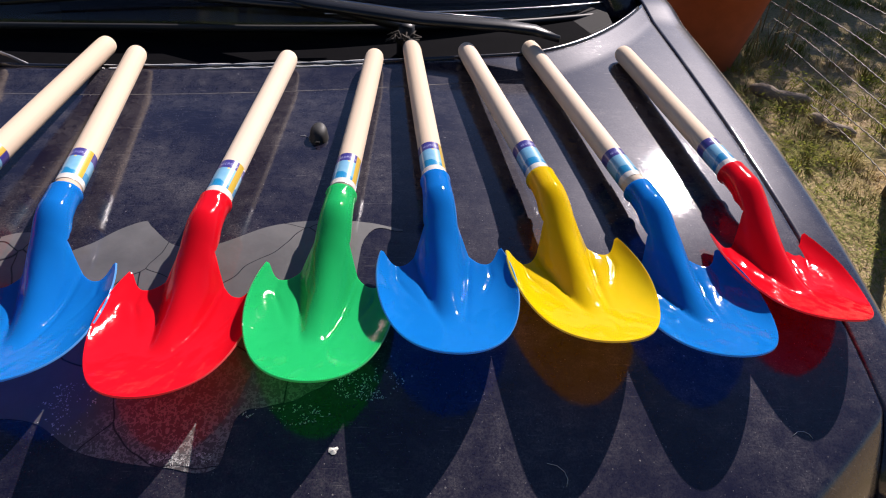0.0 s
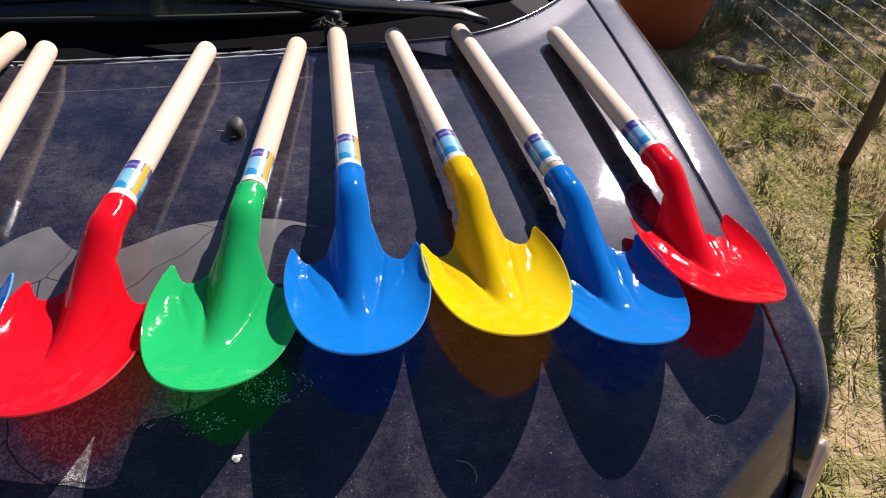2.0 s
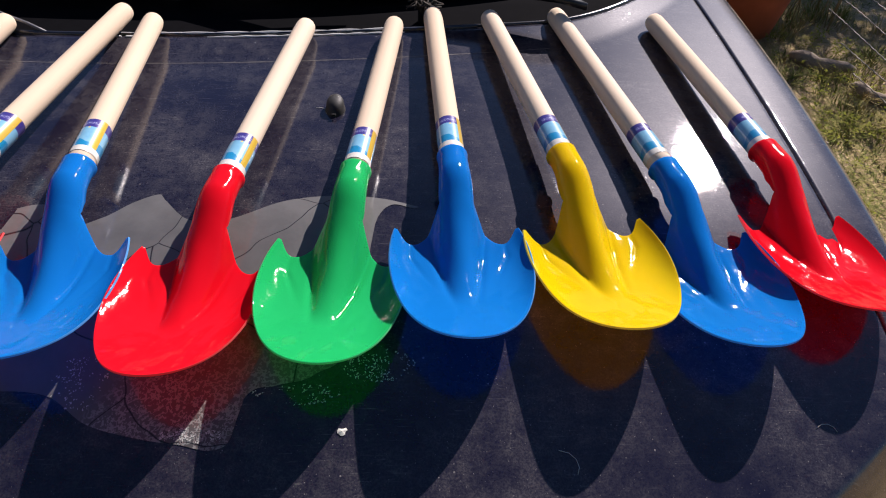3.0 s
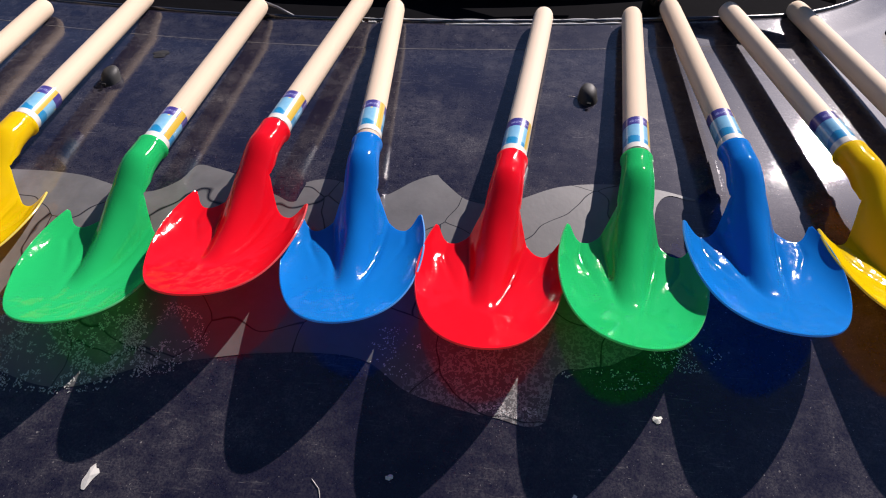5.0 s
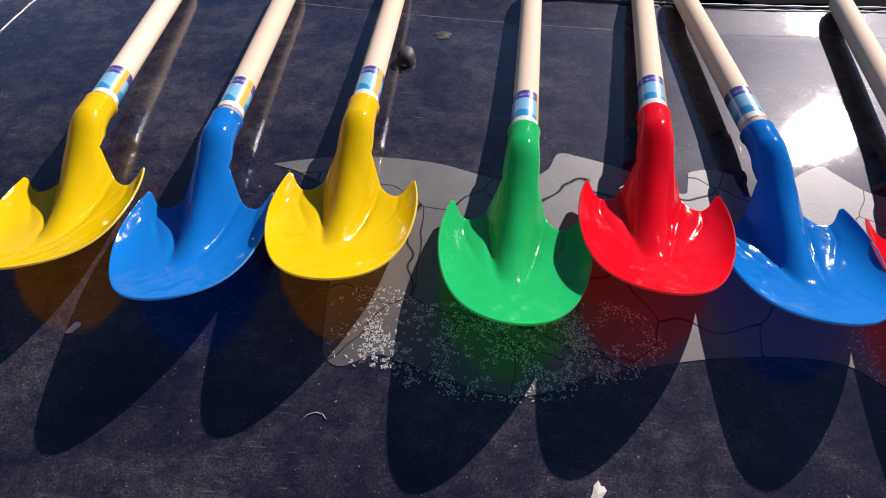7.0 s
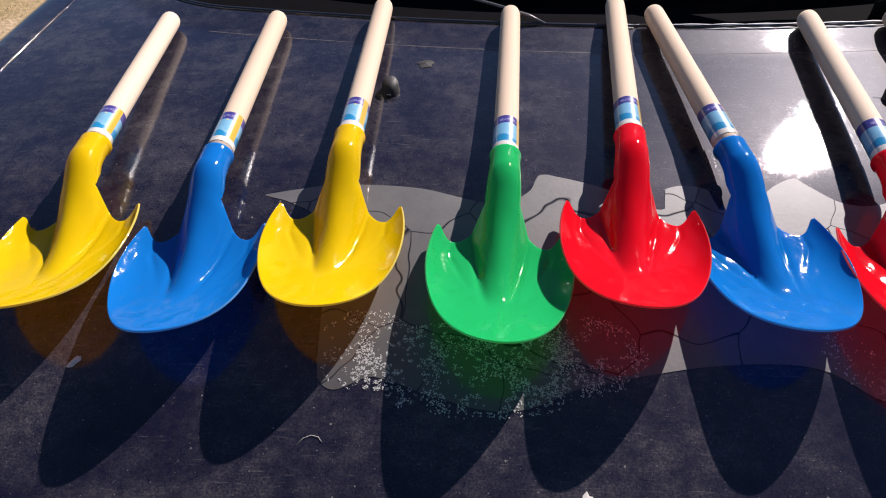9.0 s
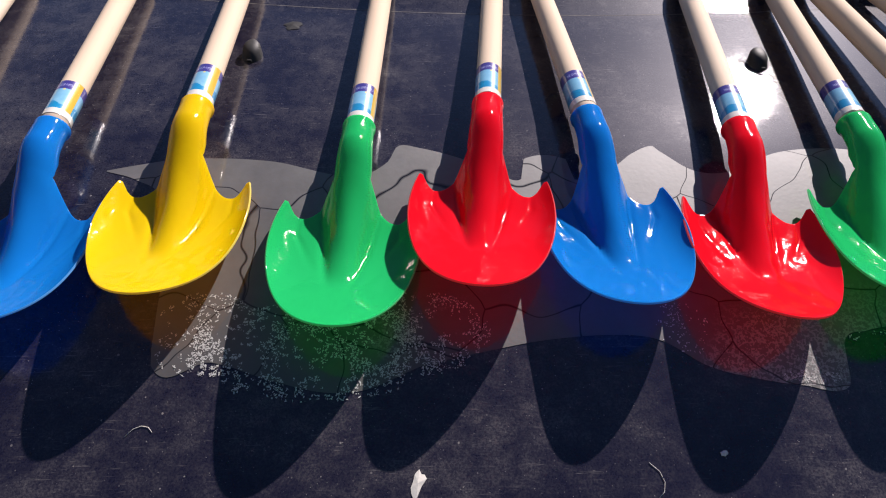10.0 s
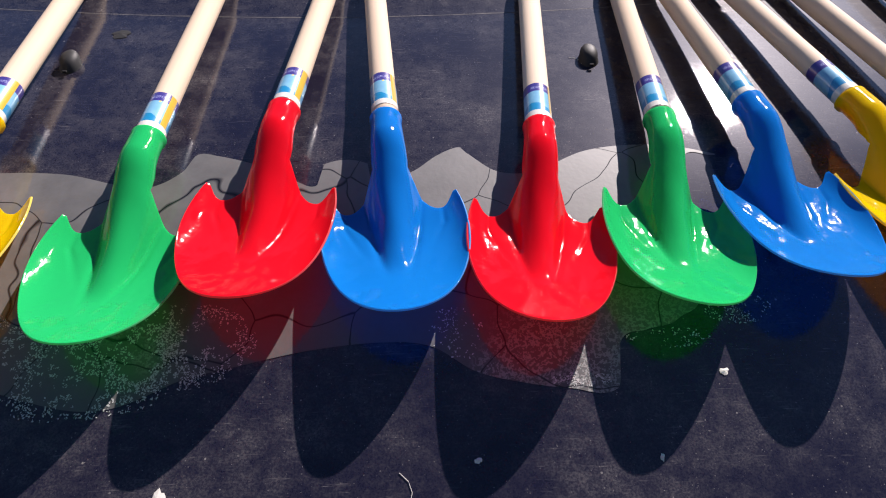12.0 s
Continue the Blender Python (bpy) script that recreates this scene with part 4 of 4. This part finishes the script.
log_piece(2.02, 2.56, 0.26, 0.035, -35, "grey weathered piece of bark in the grass")
log_piece(2.12, 2.30, 0.20, 0.028, -60, "grey weathered piece of bark in the grass")
log_piece(1.72, 1.95, 0.13, 0.015, 10, "small grey twig of bark in the grass")
log_piece(2.02, 1.55, 0.30, 0.006, 15, "thin dry twig in the grass")
log_piece(1.62, 1.06, 0.22, 0.005, 20, "thin dry twig in the grass")


def fence_post(x, y, h, r, lean_x, lean_y, material, label):
    pts = [(x + lean_x * t + 0.008 * math.sin(7 * t), y + lean_y * t, -0.05 + (h + 0.05) * t) for t in [i / 8 for i in range(9)]]
    return part("post", tube_mesh("post", pts, [r * (1.1 - 0.02 * i) for i in range(9)], 10), material, fence, label)


fence = thing("wire_fence", "rusty twisted-wire fence on old wooden posts", "fence")
fence_post(2.06, 1.80, 0.95, 0.021, 0.06, 0.08, POST, "dark old wooden post")
fence_post(1.95, 1.44, 0.75, 0.016, 0.10, 0.03, POST_NEW, "pale wooden stake")
fence_post(1.90, 5.10, 1.0, 0.035, 0.05, 0.05, POST, "dark old wooden post")


def fence_at(s, z):
    """A place on the netting: s metres along it from the first post."""
    o, d = Vector((2.10, 1.84)), Vector((-0.06, 0.998))
    p = o + d * s
    return Vector((p.x + 0.10 * (z - 0.3) + 0.03 * math.sin(2 * s), p.y, z))


for i in range(14):
    z = 0.06 + 0.062 * i
    n = int((0.45 + 2.6 * z) / 0.022)
    pts = [fence_at(0.022 * j, z + 0.0015 * (-1) ** j + 0.006 * math.sin(0.13 * j + i)) for j in range(n)]
    part("wire", tube_mesh("wire", pts, [0.0015 + 0.0014 * (j % 2) for j in range(n)], 5), WIRE, fence, "twisted fence wire")
wv, wf = [], []
for _ in range(560):
    cx, cy = rng.uniform(1.3, 3.0), rng.uniform(0.9, 3.2)
    if noise.noise(Vector((cx * 2.2, cy * 2.2, 9.0))) < -0.05:
        continue
    for _ in range(26):
        a, r, t = rng.random() * 6.283, rng.uniform(0.0, 0.055), rng.uniform(0.3, 1.0)
        p = Vector((cx + r * math.cos(a), cy + r * math.sin(a), rng.uniform(0.008, 0.05)))
        u = Vector((math.cos(a), math.sin(a), rng.uniform(-0.3, 0.6))).normalized()
        w = Vector((-math.sin(a), math.cos(a), rng.uniform(-0.3, 0.3))).normalized()
        s, k = rng.uniform(0.004, 0.009), len(wv)
        wv.extend([p - u * s, p + w * s * 0.5, p + u * s, p - w * s * 0.5])
        wf.append((k, k + 1, k + 2, k + 3))
low_weeds = new("leafy_weeds", mesh_from("leafy_weeds", wv, wf, False))
low_weeds.data.materials.append(WEED)
tagged(low_weeds, "low leafy green weeds among the dry grass", "weeds", kind="stuff")
for k in range(30):
    x, y = rng.uniform(1.95, 2.3), rng.uniform(2.9, 3.5)
    if k == 0:
        weeds = thing("dry_weeds", "tall dry straw-coloured weeds beside the pot", "weeds", "", pose(2.15, 3.2, 0))
    h = rng.uniform(0.18, 0.45)
    p = Vector((x - 2.15, y - 3.2, 0))
    part("stem", tube_mesh("stem", [p, p + Vector((rng.uniform(-0.04, 0.04), rng.uniform(-0.04, 0.04), h * 0.6)), p + Vector((rng.uniform(-0.12, 0.12), rng.uniform(-0.12, 0.12), h))], [0.003, 0.0022, 0.001], 5), STALK, weeds)


def shade_tree(x, y, h):
    """A garden tree beyond the fence; its crown throws the dappled shade on the lawn."""
    tree = thing("garden_tree", "leafy garden tree beyond the wire fence", "tree", "", pose(x, y, 0))
    part("trunk", tube_mesh("trunk", [(0, 0, -0.05), (0.03, 0.02, 0.5), (-0.02, 0.05, 1.0), (0.03, 0.0, h * 0.75)], [0.08, 0.065, 0.05, 0.02], 10), BARK, tree)
    tr = random.Random(21)
    lv, lf = [], []
    for i in range(16):
        a, z = i * 2.4, h * (0.35 + 0.55 * i / 16)
        ln = 0.95 * (1.1 - 0.6 * i / 16) * tr.uniform(0.7, 1.2)
        end = Vector((ln * math.cos(a), ln * math.sin(a), z + 0.35 * ln))
        start = Vector((0, 0.02, z * 0.8))
        part("limb", tube_mesh("limb", [start, (start + end) / 2 + Vector((0, 0, 0.06)), end], [0.022, 0.014, 0.005], 6), BARK, tree)
        for _ in range(420):
            t = tr.uniform(0.25, 1.1)
            p = start.lerp(end, t) + Vector([tr.gauss(0, 0.20) for _ in range(3)])
            u = Vector([tr.gauss(0, 1) for _ in range(3)]).normalized()
            w = u.orthogonal().normalized()
            s, k = tr.uniform(0.03, 0.065), len(lv)
            lv.extend([p - u * s, p + w * s * 0.45, p + u * s, p - w * s * 0.45])
            lf.append((k, k + 1, k + 2, k + 3))
    part("crown", mesh_from("crown", lv, lf, False), LEAF, tree, "small green leaves")


shade_tree(3.75, 5.75, 2.9)
shade_tree(4.55, 6.1, 2.8)
shade_tree(3.1, 5.35, 2.3)


# unseen hedge, added behind the camera to darken what the bonnet's nose reflects
hedge = thing("unseen_hedge", "unseen dark green hedge added behind the camera for reflections", "hedge", "", pose(0, -6.5, 0))
hr = random.Random(8)
part("foliage_core", grid_mesh("foliage_core", lambda x, z: Vector((x, -0.3 * abs(noise.noise(Vector((x * 0.9, z * 0.9, 3)))) - 0.15, z)), [-9 + 0.5 * i for i in range(37)], [0.25 * i for i in range(16)]), LEAF, hedge)
hv, hf = [], []
for _ in range(9000):
    p = Vector((hr.uniform(-9, 9), hr.uniform(-0.3, 0.25), hr.uniform(0.0, 3.7 + 0.35 * math.sin(hr.uniform(0, 6)))))
    u = Vector([hr.gauss(0, 1) for _ in range(3)]).normalized()
    w = u.orthogonal().normalized()
    s, k = hr.uniform(0.05, 0.11), len(hv)
    hv.extend([p - u * s, p + w * s * 0.5, p + u * s, p - w * s * 0.5])
    hf.append((k, k + 1, k + 2, k + 3))
part("leaf_mass", mesh_from("leaf_mass", hv, hf, False), LEAF, hedge)
